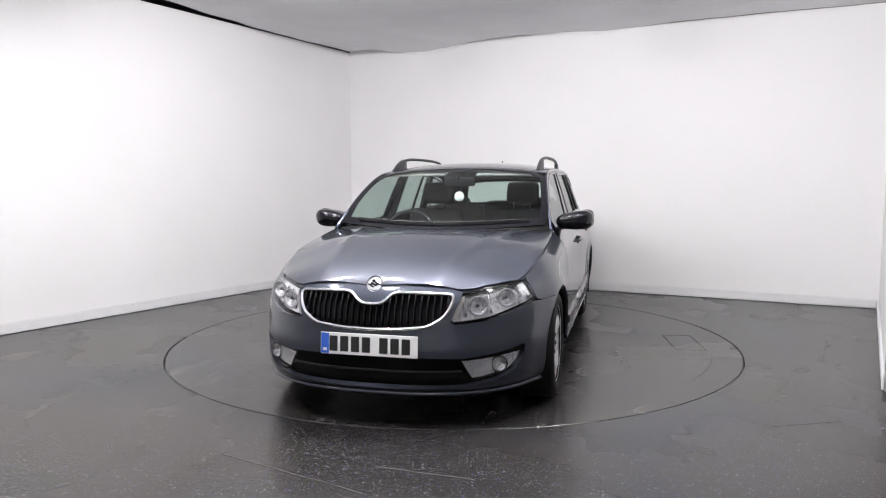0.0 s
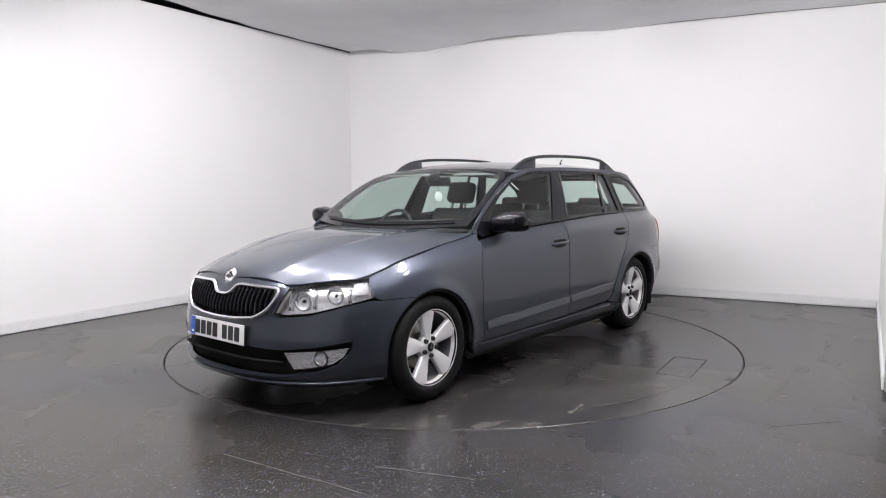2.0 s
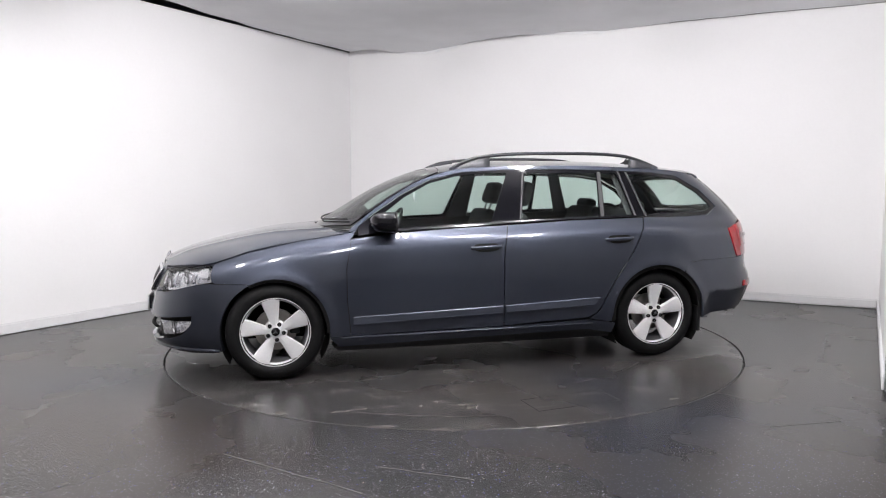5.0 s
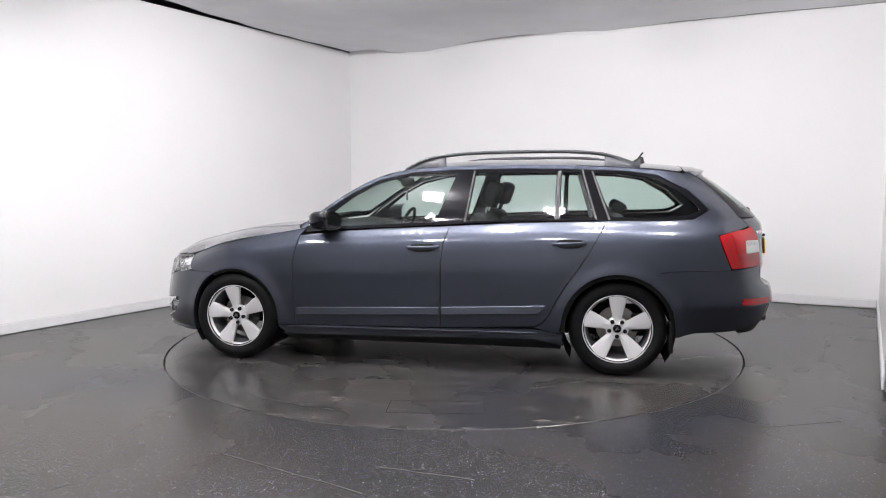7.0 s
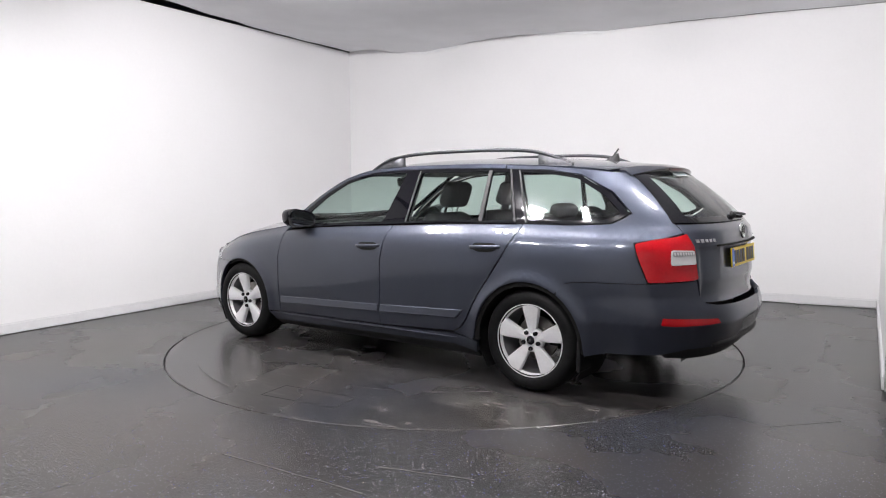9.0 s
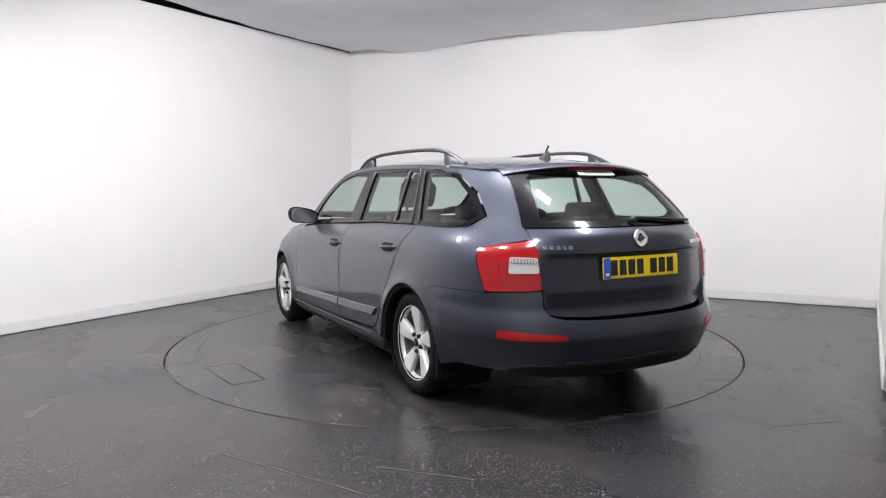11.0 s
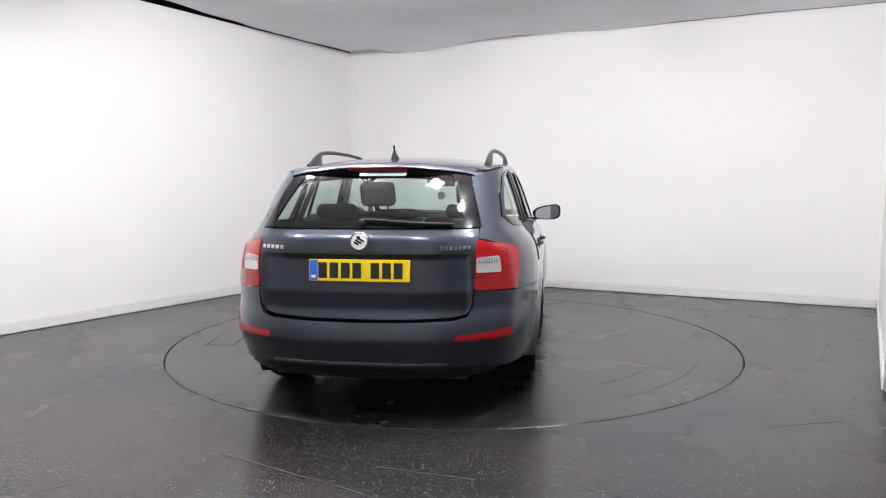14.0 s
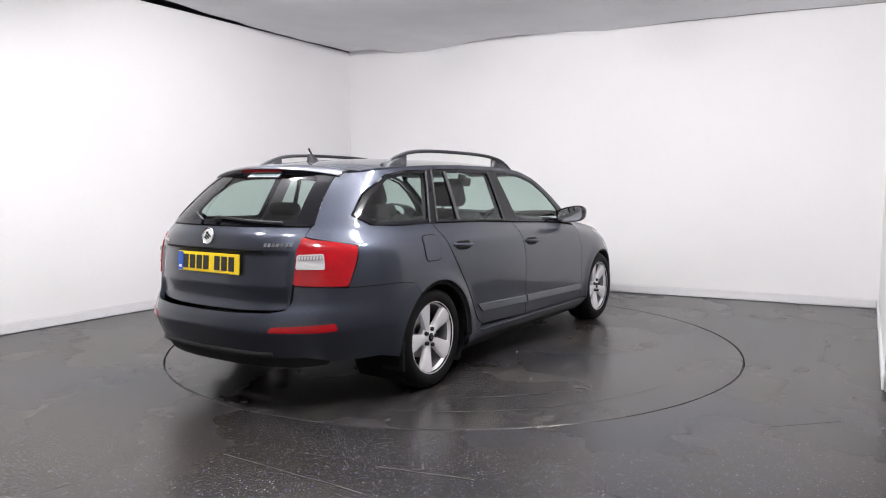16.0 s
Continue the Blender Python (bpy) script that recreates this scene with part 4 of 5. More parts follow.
        mp = part("door_mirror", mirror_shell(lambda c: c.z > 0.0), BLACKGLOSS, car, "gloss black door mirror", m=pose(0.600, 0.897 * s, 1.008, 0, 0, -6 * s))
        part("mirror_base", mirror_shell(lambda c: c.z < 0.10, 0.985), BLACKGLOSS, mp, "black underside of the mirror")
        for nm, grow, x0, mt in (("mirror_rim", 1.0, -0.040, BLACKMATT), ("mirror_glass", 0.86, -0.0435, MIRROR)):
            bm = bmesh.new()
            ring = []
            for k in range(32):
                a = 2 * math.pi * k / 32
                y, z = math.copysign(abs(math.cos(a)) ** 0.6, math.cos(a)), math.copysign(abs(math.sin(a)) ** 0.6, math.sin(a))
                ring.append((grow * y * 0.118 * s, grow * z * (0.062 + 0.012 * y) + 0.012 * y))
            fa_, fb_ = [bm.verts.new((x0, y, z)) for y, z in ring], [bm.verts.new((x0 + 0.012, y, z)) for y, z in ring]
            bm.faces.new(fa_), bm.faces.new(fb_[::-1])
            for k in range(32):
                bm.faces.new((fa_[k], fa_[(k + 1) % 32], fb_[(k + 1) % 32], fb_[k]))
            bmesh.ops.recalc_face_normals(bm, faces=bm.faces)
            part(nm, bm, mt, mp, "silvered mirror glass" if mt is MIRROR else "", smooth=False)
        part("mirror_arm", sweep([(0.02, -0.07 * s, -0.045), (0.03, -0.12 * s, -0.058), (0.04, -0.18 * s, -0.075)], 0.032, 0.016, 12), BLACKMATT, mp)
        part("mirror_indicator", sweep([(0.082, -0.05 * s, -0.022), (0.085, 0.0, -0.016), (0.070, 0.05 * s, -0.008), (0.045, 0.085 * s, 0.0)], 0.004, 0.006, 8), BLACKGLOSS, mp)
        # mud flap
        bm = bmesh.new()
        box(bm, (-1.69, min(0.70 * s, 0.86 * s), 0.175), (-1.665, max(0.70 * s, 0.86 * s), 0.36), 0.008)
        part("mud_flap", bm, RUBBER, car, "black rubber mud flap", smooth=False)
    # fuel flap
    part("flap_seam", skin(body, rounded(side((-1.294, 0.794), (-1.294, 0.951), (-1.466, 0.951), (-1.466, 0.794)), 0.045), 0.03, 0.004, 0.003, side=-1), UNDER, car, "dark seam round the fuel flap")
    part("fuel_flap", skin(body, rounded(side((-1.30, 0.80), (-1.30, 0.945), (-1.46, 0.945), (-1.46, 0.80)), 0.04), 0.03, 0.010, 0.006, side=-1), PAINT, car, "grey metallic fuel flap")


def car_top(car):
    ws_base = [(y, 1.045 - 0.205 * (abs(y) / 0.72) ** 2) for y in np.linspace(-0.715, 0.715, 15)]
    ws_top = [(y, 0.165 + 0.05 * (abs(y) / 0.57) ** 2) for y in np.linspace(0.575, -0.575, 11)]
    outline = ws_base + [(EY(x) - 0.012, x) for x in (0.70, 0.5, 0.35)] + ws_top + [(-EY(x) + 0.012, x) for x in (0.35, 0.5, 0.70)]
    clear = [(y, 0.985 - 0.20 * (abs(y) / 0.70) ** 2) for y in np.linspace(-0.67, 0.67, 15)] + [(EY(x) - 0.05, x) for x in (0.66, 0.5, 0.36)] + [(y, 0.225 + 0.05 * (abs(y) / 0.57) ** 2) for y in np.linspace(0.54, -0.54, 9)] + [(-EY(x) + 0.05, x) for x in (0.36, 0.5, 0.66)]
    flip = lambda y, x: top(-y, x)
    fl = lambda lp: [(-y, x) for y, x in lp]
    wb = part("windscreen_border", skin(flip, fl(outline), 0.05, 0.008, 0.0, [fl(clear)], sign=1), BLACKGLOSS, car, "black windscreen border")
    g = part("windscreen", skin(flip, fl(clear), 0.08, 0, -0.001, sign=1), GLASS, wb, "clear green-tinted windscreen")
    g.visible_shadow = False
    roof = [(-EY(x) + 0.004, x) for x in (0.205, 0.06, -0.25, -0.68, -1.07, -1.4, -1.72)] + [(y, -1.76) for y in np.linspace(-0.49, 0.49, 7)] + [(EY(x) - 0.004, x) for x in (-1.72, -1.4, -1.07, -0.68, -0.25, 0.06, 0.205)] + [(y, x - 0.008) for y, x in ws_top]
    part("roof", skin(flip, fl(roof), 0.05, 0.015, sign=1), PAINT, car, "grey metallic roof")
    # spoiler: a swept lip behind the roof
    bm = bmesh.new()
    rows = []
    for k in range(25):
        y = -0.53 + 1.06 * k / 24
        f = (abs(y) / 0.53)
        xe = -1.945 + 0.105 * f ** 2.2
        z0, z1 = top(y * 0.98, -1.765).z, CENTRE(-1.93) - 0.012 - 0.045 * f ** 2.4
        mid = ((-1.765 + xe) / 2, (z0 + z1) / 2 + 0.008)
        sect = [(-1.765, z0), mid, (xe + 0.01, z1 + 0.002), (xe, z1 - 0.006), (xe + 0.012, z1 - 0.026), (xe + 0.06, z1 - 0.040), (-1.80, z0 - 0.07)]
        rows.append([bm.verts.new((x, y, z)) for x, z in sect])
    for p, q in zip(rows, rows[1:]):
        for i in range(6):
            bm.faces.new((p[i], p[i + 1], q[i + 1], q[i]))
    bm.faces.new(rows[0]), bm.faces.new(rows[-1][::-1])
    bmesh.ops.recalc_face_normals(bm, faces=bm.faces)
    under = bmesh.new()
    rows = []
    for k in range(25):
        y = -0.52 + 1.04 * k / 24
        f = abs(y) / 0.53
        xe, z1 = -1.945 + 0.105 * f ** 2.2, CENTRE(-1.93) - 0.012 - 0.045 * f ** 2.4
        rows.append([under.verts.new((x, y, z)) for x, z in ((xe - 0.003, z1 - 0.004), (xe + 0.006, z1 - 0.036), (xe + 0.05, z1 - 0.060), (xe + 0.09, z1 - 0.066))])
    for p, q in zip(rows, rows[1:]):
        for i in range(3):
            under.faces.new((p[i], p[i + 1], q[i + 1], q[i]))
    bmesh.ops.recalc_face_normals(under, faces=under.faces)
    sp = part("roof_spoiler", sharp(bm, 40), PAINT, car, "grey metallic roof spoiler")
    part("spoiler_underside", under, BLACKGLOSS, sp, "gloss black underside of the spoiler")
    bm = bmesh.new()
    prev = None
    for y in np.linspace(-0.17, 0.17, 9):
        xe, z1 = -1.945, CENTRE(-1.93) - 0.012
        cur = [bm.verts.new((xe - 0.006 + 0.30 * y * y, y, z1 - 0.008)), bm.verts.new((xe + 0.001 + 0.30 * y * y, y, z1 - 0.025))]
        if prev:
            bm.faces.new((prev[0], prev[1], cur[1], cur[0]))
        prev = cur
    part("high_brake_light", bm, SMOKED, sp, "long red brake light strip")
    # bonnet with a notched front edge
    outline = [(0.0, 2.108), (0.06, 2.106), (0.12, 2.10), (0.43, 2.045), (0.50, 1.995), (0.60, 1.90), (0.69, 1.79), *[(wing_y(x) - 0.007, x) for x in (1.70, 1.6, 1.5, 1.39, 1.28, 1.16, 1.05, 0.92)], (0.765, 0.86), (0.60, 0.945), (0.4, 1.005), (0.2, 1.035), (0.0, 1.045)]
    outline = outline + [(-y, x) for y, x in outline[-2:0:-1]]
    bflip = lambda y, x: bonnet(-y, x)
    part("bonnet", skin(bflip, outline, 0.03, 0.02, 0.002, sign=1), PAINT, car, "long grey metallic bonnet with soft creases")
    flange = [(y + (0.008 if y > 0 else -0.008 if y < 0 else 0), x + (0.010 if x > 1.7 else 0)) for y, x in outline]
    part("bonnet_flange", skin(bflip, flange, 0.06, 0, -0.012, sign=1), PAINT, car)
    # cowl and wipers
    bm = sweep([(1.01 - 0.19 * (y / 0.7) ** 2, y, 0.952) for y in np.linspace(-0.70, 0.70, 15)], 0.05, 0.008, 8)
    part("cowl", bm, BLACKMATT, car, "black cowl below the windscreen")
    for y0, y1 in ((0.62, -0.02), (0.02, -0.58)):
        pts = []
        for k in range(9):
            y = y0 + (y1 - y0) * k / 8
            x = 0.985 - 0.18 * (abs(y) / 0.7) ** 2 + 0.004
            p = top(y, x)
            pts.append(p + Vector((0.006, 0, 0.012)))
        part("windscreen_wiper", sweep(pts, 0.006, 0.007, 6), BLACKMATT, car, "black windscreen wiper")
    # aerial
    bm = bmesh.new()
    rows = []
    for k in range(7):
        t = k / 6
        z, w, l = 1.405 + 0.05 * t, 0.022 * (1 - t) ** 0.8 + 0.004, 0.05 * (1 - t) + 0.010
        rows.append([bm.verts.new((-1.49 - 0.035 * t + l * math.cos(2 * math.pi * i / 14), w * math.sin(2 * math.pi * i / 14), z)) for i in range(14)])
    for p, q in zip(rows, rows[1:]):
        for i in range(14):
            bm.faces.new((p[i], p[(i + 1) % 14], q[(i + 1) % 14], q[i]))
    bm.faces.new(rows[-1])
    bmesh.ops.recalc_face_normals(bm, faces=bm.faces)
    ae = part("aerial", bm, BLACKMATT, car, "short black roof aerial")
    part("aerial_stub", sweep([(-1.50, 0, 1.44), (-1.535, 0, 1.487)], 0.006, 0.006, 8, up=(0, 1, 0)), BLACKMATT, ae)


def car_front(car):
    grille = [(0.0, 0.650), (0.045, 0.652), (0.075, 0.668), (0.105, 0.700), (0.14, 0.710), (0.415, 0.700), (0.405, 0.64), (0.375, 0.59), (0.30, 0.545), (0.15, 0.530), (0.0, 0.526)]
    gl = both(front(*grille), UF)
    intake = [(0.0, 0.392), (0.25, 0.39), (0.47, 0.383), (0.62, 0.40), (0.745, 0.425), (0.742, 0.37), (0.70, 0.30), (0.62, 0.262), (0.45, 0.238), (0.0, 0.228)]
    ik = both(front(*intake), UF)
    half = [(UF, 0.155)] + front((0.45, 0.158), (0.65, 0.168), (0.76, 0.18)) + side((1.72, 0.188), (1.662, 0.20)) + side(*arch(1.343, 0.345, -18, 63)) + side((1.52, 0.629), (1.70, 0.629)) + \
        side((1.765, 0.632)) + front((0.70, 0.605), (0.58, 0.565), (0.43, 0.552), (0.405, 0.565), (0.43, 0.64), (0.452, 0.704), (0.40, 0.724), (0.15, 0.741), (0.10, 0.741), (0.06, 0.738)) + [(UF, 0.737)]
    part("front_bumper", skin(body, both(half, UF), 0.03, 0.03, 0.0, [gl, ik]), PAINT, car, "grey metallic front bumper")
    # grille: chrome frame, upright slats, dark mesh behind
    pts = [body(u, z) for u, z in rounded(gl, 0.03)]
    pts = [p + Vector((0.012, 0, 0)) for p in pts]
    gr = part("grille", skin(lambda u, z: body(u, z) - Vector((0.05, 0, 0)), gl, 0.06, 0), UNDER, car, "black radiator grille with chrome frame")
    bm = sweep(pts + [pts[0], pts[1]], 0.010, 0.011, 8, cap=False, up=(1, 0, 0))
    part("grille_frame", bm, CHROME, gr, "bright chrome grille surround")
    upper = Table(*[(y, z) for y, z in grille[:6]])
    lower = Table(*[(y, z) for y, z in grille[:5:-1]])
    for k in range(-12, 13):
        y = 0.0325 * k
        z0, z1 = lower(abs(y)) + 0.004, upper(abs(y)) - 0.004
        if z1 - z0 < 0.03:
            continue
        path = []
        for j in range(6):
            z = z0 + (z1 - z0) * j / 5
            path.append(body(fy(y, z), z) + Vector((-0.008 + 0.010 * math.sin(math.pi * j / 5), 0, 0)))
        part("grille_slat", sweep(path, 0.0065, 0.016, 8, up=(1, 0, 0)), BLACKGLOSS, gr, "gloss black upright slat" if k == -12 else "")
    # lower intake
    back = part("lower_intake", skin(lambda u, z: body(u, z) - Vector((0.06, 0, 0)), ik, 0.06, 0), UNDER, car, "black lower air intake")
    for z in (0.315,):
        pts = [body(u, z) - Vector((0.018, 0, 0)) for u in np.linspace(fy(0.46, z), fy(-0.46, z), 19)]
        part("intake_bar", sweep(pts, 0.014, 0.007, 8), UNDER, back)
    pts = [body(u, z) + Vector((0.004, 0, -0.004)) for u, z in [(u, 0.205 + 0.0 * u) for u in np.linspace(fy(0.80, 0.205), fy(-0.80, 0.205), 31)]]
    part("front_lip", sweep(pts, 0.016, 0.010, 8), PAINT, back, "body-coloured lower lip")
    for s in (1, -1):
        # head lamp
        lp = front((0.452, 0.699), (0.432, 0.640), (0.410, 0.570), (0.430, 0.558), (0.58, 0.572), (0.70, 0.612)) + side((1.775, 0.638), (1.745, 0.648), (1.738, 0.69), (1.735, 0.738), (1.80, 0.738)) + front((0.64, 0.728), (0.55, 0.719))
        hl = part("headlight", skin(lambda u, z: body(u, z) - Vector((0.045, 0.02, 0)), lp, 0.03, 0, side=s), REFLECTOR, car, "clear headlight with silver reflectors")
        ln = part("lens", skin(body, lp, 0.03, 0.01, 0.001, side=s), LENS, hl, "clear plastic lens")
        ln.visible_shadow = False
        part("lamp_edge", skin(body, front((0.452, 0.704), (0.55, 0.723), (0.64, 0.732)) + side((1.80, 0.742), (1.735, 0.742), (1.735, 0.737), (1.80, 0.7365)) + front((0.64, 0.7265), (0.55, 0.7175), (0.452, 0.698)), 0.02, 0.02, 0.002, side=s), BLACKGLOSS, hl)
        for y, z, r in ((0.53, 0.635, 0.045), (0.655, 0.665, 0.042)):
            p = body(fy(y, z), z) - Vector((0.035, 0.008, 0))
            bowl = lathe([(0.0005, -0.03), (r * 0.5, -0.022), (r * 0.85, -0.005), (r, 0.012), (r * 1.06, 0.010)], 26)
            part("reflector_bowl", bowl, REFLECTOR, hl, m=pose(p.x, p.y * s, p.z, 0, 0, -70 * s if s > 0 else 250))
            part("bowl_ring", lathe([(r * 1.04, 0.010), (r * 1.10, 0.014), (r * 1.17, 0.006)], 26), ALLOYDARK, hl, m=pose(p.x, p.y * s, p.z, 0, 0, -70 * s if s > 0 else 250))
            bulb = lathe([(0.0005, 0.010), (0.007, 0.007), (0.008, -0.01)], 14)
            part("bulb_cover", bulb, BLACKGLOSS, hl, m=pose(p.x, p.y * s, p.z, 0, 0, -70 * s if s > 0 else 250))
        part("indicator", skin(lambda u, z: body(u, z) - Vector((0.016, 0.01, 0)), side((1.83, 0.662), (1.77, 0.664), (1.765, 0.722), (1.81, 0.724)), 0.02, 0.01, side=s), REFLECTOR, hl, "clear silver indicator")
        part("lamp_bezel", skin(lambda u, z: body(u, z) - Vector((0.010, 0.004, 0)), front((0.452, 0.686), (0.435, 0.640), (0.418, 0.575), (0.436, 0.578), (0.452, 0.63), (0.466, 0.688)), 0.02, 0.02, side=s), STEEL, hl, "silver bezel beside the grille")
        for y in (0.478, 0.592, 0.715):
            z0, z1 = 0.585 + 0.25 * max(0, y - 0.55), 0.69
            pth = [body(fy(y - 0.02 * (j / 4), z0 + (z1 - z0) * j / 4), z0 + (z1 - z0) * j / 4) - Vector((0.028, 0.006, 0)) for j in range(5)]
            part("reflector_rib", sweep([(p.x, p.y * s, p.z) for p in pth], 0.006, 0.01, 6, up=(1, 0, 0)), CHROME, hl)
        # fog lamp
        fp = front((0.468, 0.362), (0.60, 0.372), (0.725, 0.385), (0.71, 0.34), (0.668, 0.300), (0.515, 0.275))
        fg = part("fog_light", skin(lambda u, z: body(u, z) - Vector((0.03, 0.01, 0)), fp, 0.03, 0.03, side=s), REFLECTOR, car, "clear front fog light")
        f2 = part("lens", skin(lambda u, z: body(u, z) - Vector((0.006, 0.0, 0)), fp, 0.03, 0.006, side=s), LENS, fg)
        f2.visible_shadow = False
        p = body(fy(0.635, 0.335), 0.335) - Vector((0.022, 0.006, 0))
        part("fog_bowl", lathe([(0.0005, -0.02), (0.02, -0.012), (0.034, 0.006), (0.038, 0.004)], 24), CHROME, fg, m=pose(p.x, p.y * s, p.z, 0, 0, -70 * s if s > 0 else 250))
        part("fog_ring", lathe([(0.036, 0.004), (0.040, 0.008), (0.045, 0.003)], 24), BLACKMATT, fg, "dark ring round the fog light's bowl", m=pose(p.x, p.y * s, p.z, 0, 0, -70 * s if s > 0 else 250))
    # plate, emblem
    plate(car, "front_number_plate", Matrix.Translation((2.208, 0.0, 0.447)) @ Matrix(((0, 0, 1, 0), (1, 0, 0, 0), (0, 1, 0, 0), (0, 0, 0, 1))) @ pose(0, 0, 0, -4, 0, 0), PLATEW, "white front number plate with dark characters")
    bm = bmesh.new()
    box(bm, (2.14, -0.25, 0.40), (2.199, 0.25, 0.495), 0.01)
    part("plate_holder", sharp(bm), BLACKMATT, car)
    emblem(car, Matrix.Translation((2.100, 0, 0.742)) @ pose(0, 0, 0, 0, -24, 0) @ pose(0, 0, 0, 0, 0, -90), 0.045)


def car_rear(car):
    # tailgate with its glass
    half = [(UR, 1.026)] + rear((0.30, 1.026), (0.578, 1.024), (0.582, 0.985), (0.572, 0.92), (0.562, 0.73), (0.552, 0.64), (0.525, 0.602), (0.47, 0.590), (0.25, 0.582)) + [(UR, 0.580)]

    def gate(u, z):
        p = body(u, z)
        f = abs(p.y) / 0.56
        dent = 0.012 * (1 - step(0.885, 0.905, z)) + 0.24 * max(0, 0.715 - z) * step(0.715, 0.69, z)
        return p + Vector((dent * (1 - step(0.93, 1.0, f)), 0, 0))
    t = part("tailgate", skin(gate, both(half, UR), 0.022, 0.02), PAINT, car, "grey metallic tailgate")
    pts = [gate(u, 0.905) + Vector((-0.004, 0, 0)) for u in np.linspace(ry(0.40, 0.905), ry(-0.40, 0.905), 15)]
    part("tailgate_grip", sweep(pts, 0.010, 0.006, 8), UNDER, t, "black grip above the plate")
    ghalf = [(UR, 1.345)] + rear((0.25, 1.342), (0.45, 1.335), (0.503, 1.312), (0.538, 1.20), (0.573, 1.09), (0.589, 1.032)) + [(UR, 1.032)]
    chalf = [(UR, 1.315)] + rear((0.25, 1.312), (0.40, 1.305), (0.435, 1.285), (0.47, 1.18), (0.505, 1.075), (0.48, 1.062)) + [(UR, 1.060)]
    gb = part("rear_window_border", skin(body, both(ghalf, UR), 0.04, 0.01, 0.002, [both(chalf, UR)]), BLACKGLOSS, t, "gloss black rear window border")
    g = part("rear_screen", skin(body, both(chalf, UR), 0.06, 0, -0.001), GLASS, gb, "green-tinted rear screen")
    g.visible_shadow = False
    st = part("window_sticker", skin(body, rear((0.10, 1.318), (0.10, 1.298), (-0.16, 1.298), (-0.16, 1.318)), 0.04, 0.0, 0.004), PAPER, car, "white sticker along the top of the rear screen")
    part("print_bar", skin(body, rear((0.06, 1.311), (0.06, 1.304), (-0.15, 1.304), (-0.15, 1.311)), 0.04, 0.0, 0.006), BARS, st)
    # wiper
    pth = [body(ry(y, z), z) + Vector((-0.018, 0, 0.006)) for y, z in ((-0.46, 1.045), (-0.30, 1.052), (-0.15, 1.062), (0.0, 1.072))]
    wp = part("rear_wiper", sweep(smooth_path(pth, 4), 0.011, 0.008, 8), BLACKMATT, car, "black rear window wiper")
    bm = bmesh.new()
    bmesh.ops.create_uvsphere(bm, u_segments=16, v_segments=10, radius=0.021)
    p = body(ry(0.0, 1.06), 1.06)
    part("wiper_pivot", bm, BLACKMATT, wp, m=pose(p.x - 0.012, 0.0, 1.062))
    # plate, emblem, name shapes
    gx = gate(UR, 0.825).x
    rot = Matrix(((0, 0, -1, 0), (-1, 0, 0, 0), (0, 1, 0, 0), (0, 0, 0, 1)))
    plate(car, "rear_number_plate", Matrix.Translation((gx - 0.016, 0.0, 0.826)) @ rot @ pose(0, 0, 0, -4, 0, 0), PLATEY, "yellow rear number plate with dark characters")
    e = body(UR, 0.972)
    emblem(car, Matrix.Translation((e.x - 0.002, 0, 0.972)) @ pose(0, 0, 0, 0, 0, 90) @ pose(0, 0, 0, 8, 0, 0), 0.047)
    for y0, y1, n in ((0.55, 0.405, 5), (-0.40, -0.55, 7)):
        for k in range(n):
            a = y0 + (y1 - y0) * (k + 0.08) / n
            b = y0 + (y1 - y0) * (k + 0.80) / n
            part("name_bar", skin(body, rear((a, 0.944), (a, 0.926), (b, 0.926), (b, 0.944)), 0.03, 0.004, 0.004), CHROME, t, "small chrome name shape" if k == 0 else "")
    # bumper and black skirt
    half = [(UR, 0.570)] + rear((0.25, 0.572), (0.47, 0.580), (0.535, 0.594), (0.562, 0.635), (0.570, 0.720)) + rear((0.60, 0.718)) + side((-2.038, 0.703), (-1.90, 0.703), (-1.75, 0.701), (-1.657, 0.697), (-1.595, 0.685), (-1.548, 0.637)) + \
        side(*arch(-1.343, 0.362, 124, 180)) + side((-1.71, 0.275)) + rear((0.80, 0.300), (0.70, 0.305), (0.60, 0.338), (0.3, 0.340)) + [(UR, 0.340)]
    b = part("rear_bumper", skin(body, both(half, UR), 0.03, 0.03), PAINT, car, "grey metallic rear bumper")
    half = [(UR, 0.336)] + rear((0.3, 0.336), (0.595, 0.334), (0.68, 0.306)) + rear((0.66, 0.286), (0.55, 0.274), (0.3, 0.268)) + [(UR, 0.266)]

    def skirt(u, z):
        p = body(u, z)
        return p + Vector((0.012, 0, 0))
    ridge = [body(u, 0.352) + Vector((-0.004, 0, 0)) for u in np.linspace(ry(0.46, 0.352), ry(-0.46, 0.352), 25)]
    part("skirt_ridge", sweep(ridge, 0.010, 0.016, 8), BLACKMATT, b, "black plastic moulding along the bumper's foot")
    part("bumper_skirt", skin(skirt, both(half, UR), 0.035, 0.04), BLACKMATT, car, "black plastic lower bumper skirt")
    for s in (1, -1):
        lp = rear((0.574, 0.975), (0.566, 0.905), (0.564, 0.728), (0.60, 0.722)) + side((-2.04, 0.712), (-1.985, 0.85), (-1.960, 0.922), (-2.05, 0.944), (-2.15, 0.960))
        tl = part("tail_light", skin(body, rounded(lp, 0.012), 0.025, 0.03, 0.006, side=s), RED, car, "red tail light with a clear insert")
        part("clear_insert", skin(body, rounded(rear((0.574, 0.884), (0.572, 0.810), (0.688, 0.806), (0.676, 0.888)), 0.012), 0.02, 0.004, 0.010, side=s), CLEARLENS, tl, "clear reversing light insert")
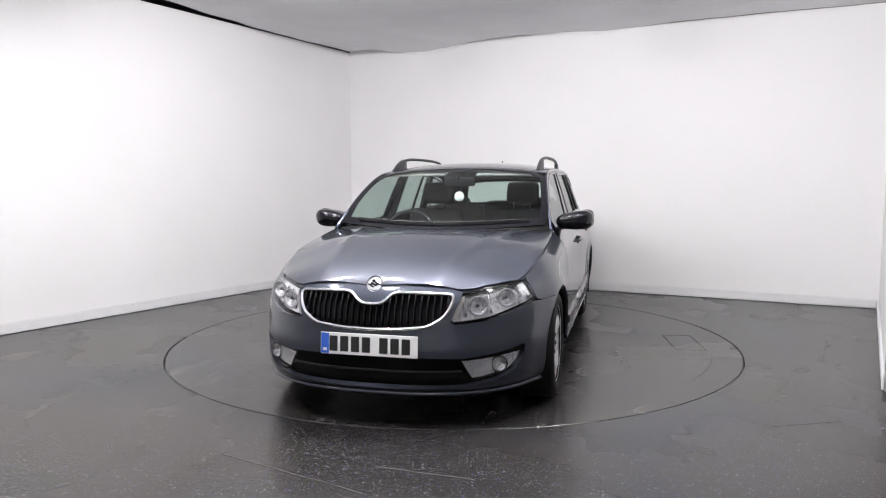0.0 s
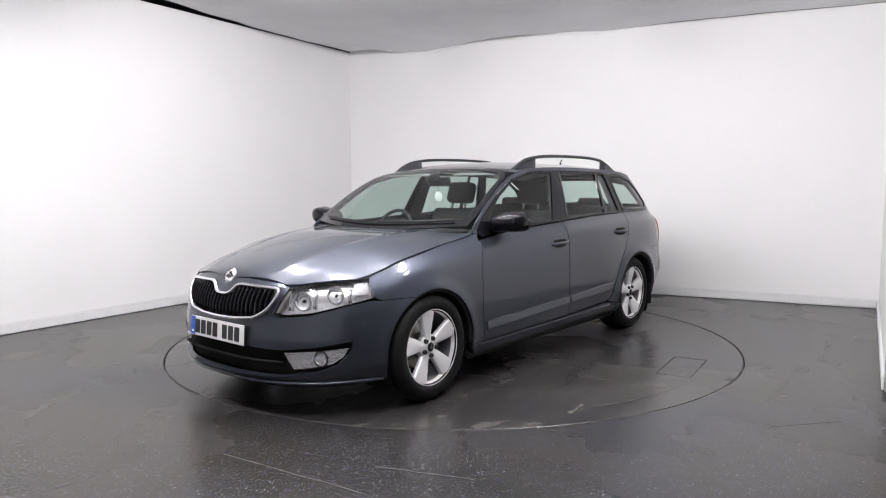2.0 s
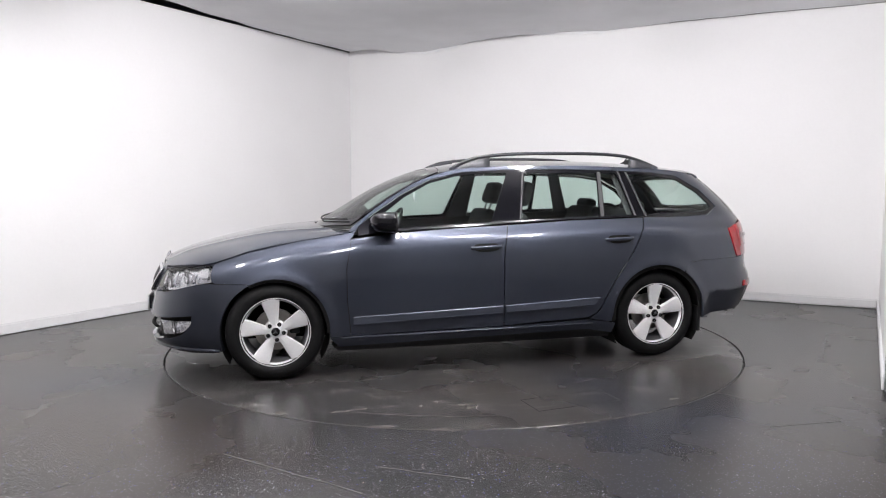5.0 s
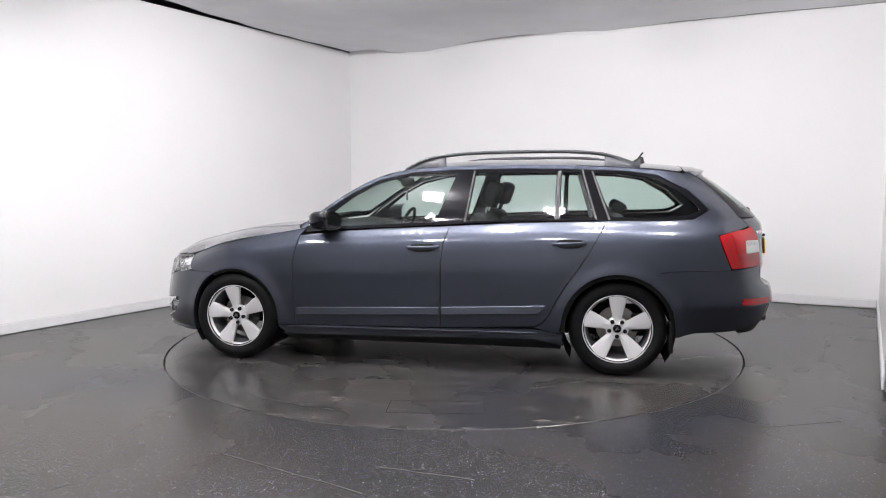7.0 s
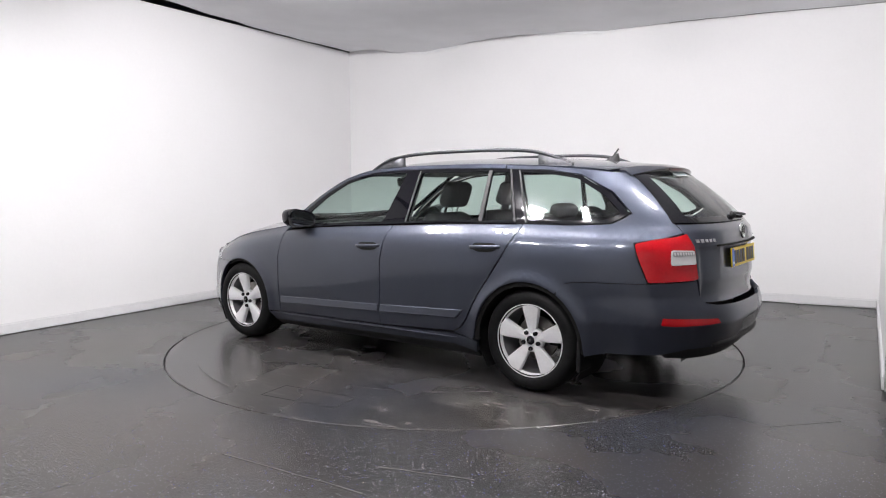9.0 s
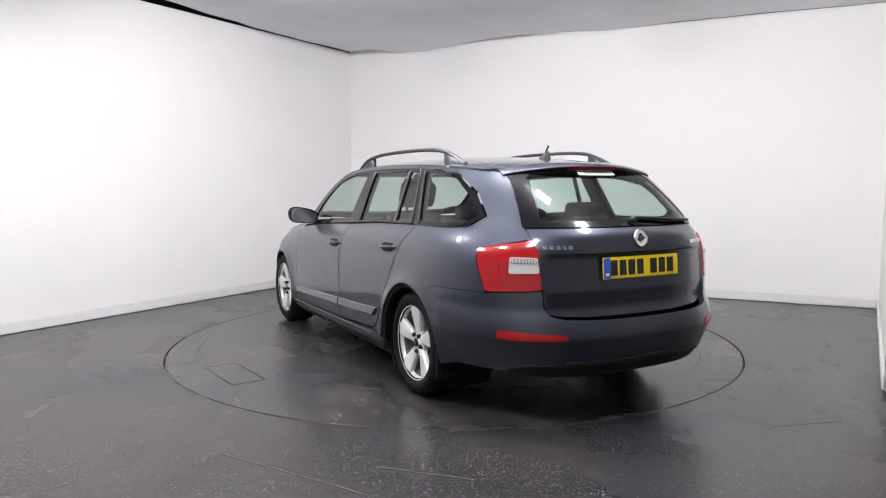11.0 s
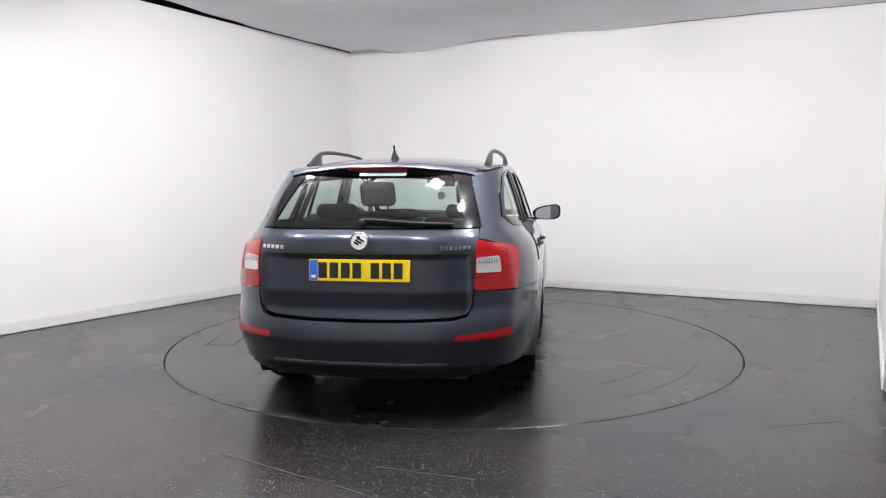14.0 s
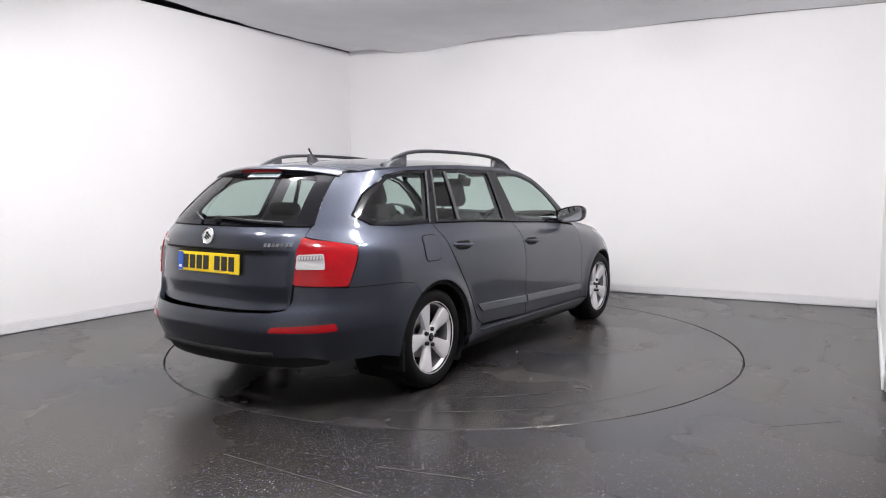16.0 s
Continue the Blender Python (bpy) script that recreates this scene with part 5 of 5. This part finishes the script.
        part("light_band", skin(body, rounded(rear((0.575, 0.800), (0.575, 0.79), (0.73, 0.785), (0.72, 0.795)), 0.004), 0.02, 0.004, 0.009, side=s), RED, tl)
        part("light_band", skin(body, rounded(rear((0.705, 0.93), (0.715, 0.80), (0.735, 0.80), (0.722, 0.93)), 0.004), 0.02, 0.004, 0.009, side=s), RED, tl)
        part("insert_band", skin(body, rounded(rear((0.580, 0.878), (0.580, 0.856), (0.676, 0.856), (0.672, 0.880)), 0.006), 0.02, 0.003, 0.013, side=s), ALLOYDARK, tl, "grey patterned reflector band")
        for k in range(8):
            y = 0.584 + 0.0115 * k
            part("insert_rib", skin(body, rear((y, 0.876), (y, 0.858), (y + 0.006, 0.858), (y + 0.006, 0.876)), 0.03, 0.002, 0.016, side=s), CLEARLENS, tl)
        part("bumper_reflector", skin(body, rounded(rear((0.470, 0.482), (0.490, 0.510), (0.742, 0.522), (0.748, 0.482), (0.70, 0.478)), 0.006), 0.02, 0.01, 0.006, side=s), RED, car, "slim red bumper reflector")


def car_under(car):
    bm = bmesh.new()
    box(bm, (-1.7, -0.55, 0.22), (2.05, 0.55, 0.26))
    box(bm, (-2.2, -0.55, 0.31), (-1.7, 0.55, 0.35))
    box(bm, (-0.95, -0.80, 0.18), (0.95, 0.80, 0.25))
    box(bm, (0.1, -0.45, 0.165), (0.7, 0.45, 0.2))
    box(bm, (1.75, -0.50, 0.18), (2.05, 0.50, 0.24))
    box(bm, (1.0, -0.45, 0.22), (1.85, 0.45, 0.55))
    box(bm, (-2.15, -0.55, 0.34), (-1.75, 0.55, 0.6))
    part("underbody", bm, UNDER, car, "black underbody tray", smooth=False)
    for x in (1.343, -1.343):
        part("axle", sweep([(x, -0.68, 0.30), (x, 0.68, 0.30)], 0.045, 0.045, 10), UNDER, car)


def build_car():
    car = new("estate_car")
    tagged(car, "dark blue-grey metallic estate car with silver alloy wheels on the turntable", "car")
    car_shell(car)
    car_top(car)
    car_front(car)
    car_rear(car)
    car_under(car)
    interior(car)
    for x, y, t in ((1.343, 0.842, 8), (-1.343, 0.822, 0)):
        wheel(car, x, y, 0, t)
        wheel(car, x, -y, 180, t + 20)
    return car


def build_turntable():
    bm = bmesh.new()
    R, seg = 2.213 - 0.005, 160
    rings = [[bm.verts.new((r * math.cos(2 * math.pi * k / seg), r * math.sin(2 * math.pi * k / seg), z)) for k in range(seg)] for r, z in ((0.6, 0), (1.4, 0), (R - 0.004, 0), (R, -0.003), (R, -0.05))]
    bm.faces.new(rings[0])
    for p, q in zip(rings, rings[1:]):
        for k in range(seg):
            bm.faces.new((p[k], q[k], q[(k + 1) % seg], p[(k + 1) % seg]))
    bmesh.ops.recalc_face_normals(bm, faces=bm.faces)
    edge = lathe([(R + 0.0015, -0.004), (R + 0.0015, -0.03)], seg)
    edge.transform(Matrix.Rotation(math.pi / 2, 4, "X"))
    ob = tagged(part("turntable", bm, DISC, smooth=False), "round dark grey vinyl car turntable set flush in the floor", "turntable")
    part("turntable_edge", edge, EDGING, ob, "pale strip for the lit lip of the turntable")
    # the access lid's outline
    bm = bmesh.new()
    for lo, hi in (((-0.27, -0.112, 0.001), (0.27, -0.108, 0.002)), ((-0.27, 0.108, 0.001), (0.27, 0.112, 0.002)), ((-0.27, -0.108, 0.001), (-0.266, 0.108, 0.002)), ((0.266, -0.108, 0.001), (0.27, 0.108, 0.002))):
        box(bm, lo, hi, 0, pose(-0.265, 1.823, 0, 0, 0, 8.6))
    for r, a0, a1, w in ((1.92, 200, 262, 0.006), (1.55, 95, 170, 0.005), (1.75, 300, 345, 0.006), (1.30, 20, 75, 0.004), (2.0, 60, 92, 0.007), (1.66, 215, 240, 0.01)):
        sm = bmesh.new()
        prev = None
        for k in range(25):
            a = radians(a0 + (a1 - a0) * k / 24)
            d = w * math.sin(math.pi * k / 24) * (0.6 + 0.4 * math.sin(k * 1.7))
            cur = [sm.verts.new(((r + e) * math.cos(a), (r + e) * math.sin(a), 0.0012)) for e in (-d, d)]
            if prev:
                sm.faces.new((prev[0], prev[1], cur[1], cur[0]))
            prev = cur
        bmesh.ops.remove_doubles(sm, verts=sm.verts, dist=1e-5)
        part("scuff_mark", sm, SCUFF, ob, "pale curved tyre scuff", smooth=False)
    part("hatch_seam", bm, GAP, ob, "dark seam of an access hatch", smooth=False)
    return ob


def floor_seams():
    for a, b in (((-1.365, -2.364), (-0.366, -2.959)), ((-0.323, -2.688), (0.093, -2.825)), ((1.07, -2.279), (2.222, -2.037))):
        a, b = Vector((*a, 0)), Vector((*b, 0))
        n = (b - a).cross(Vector((0, 0, 1))).normalized() * 0.003
        bm = bmesh.new()
        prev = None
        for k in range(13):
            p = a.lerp(b, k / 12) + n * 2 * noise.noise(Vector((k * 0.7, a.x, 0)))
            cur = [bm.verts.new((p - n)[:2] + (0.0012,)), bm.verts.new((p + n)[:2] + (0.0012,))]
            if prev:
                bm.faces.new((prev[0], prev[1], cur[1], cur[0]))
            prev = cur
        tagged(part("floor_seam", bm, SCUFF, smooth=False), "pale worn seam in the vinyl floor", "floor seam", kind="structure")


floor_seams()
CAR = build_car()
TABLE = build_turntable()


def motions():
    rows_car, rows_table = [], []
    for k in range(33):
        t = 0.5 * k
        a = -104.412 - 12.408 * t
        m = pose(0, 0, 0, 0, 0, a)
        rows_table.append((t, m))
        rows_car.append((t, m @ pose(0.060, 0.1437, 0.0)))
    walk(CAR, rows_car)
    walk(TABLE, rows_table)


motions()
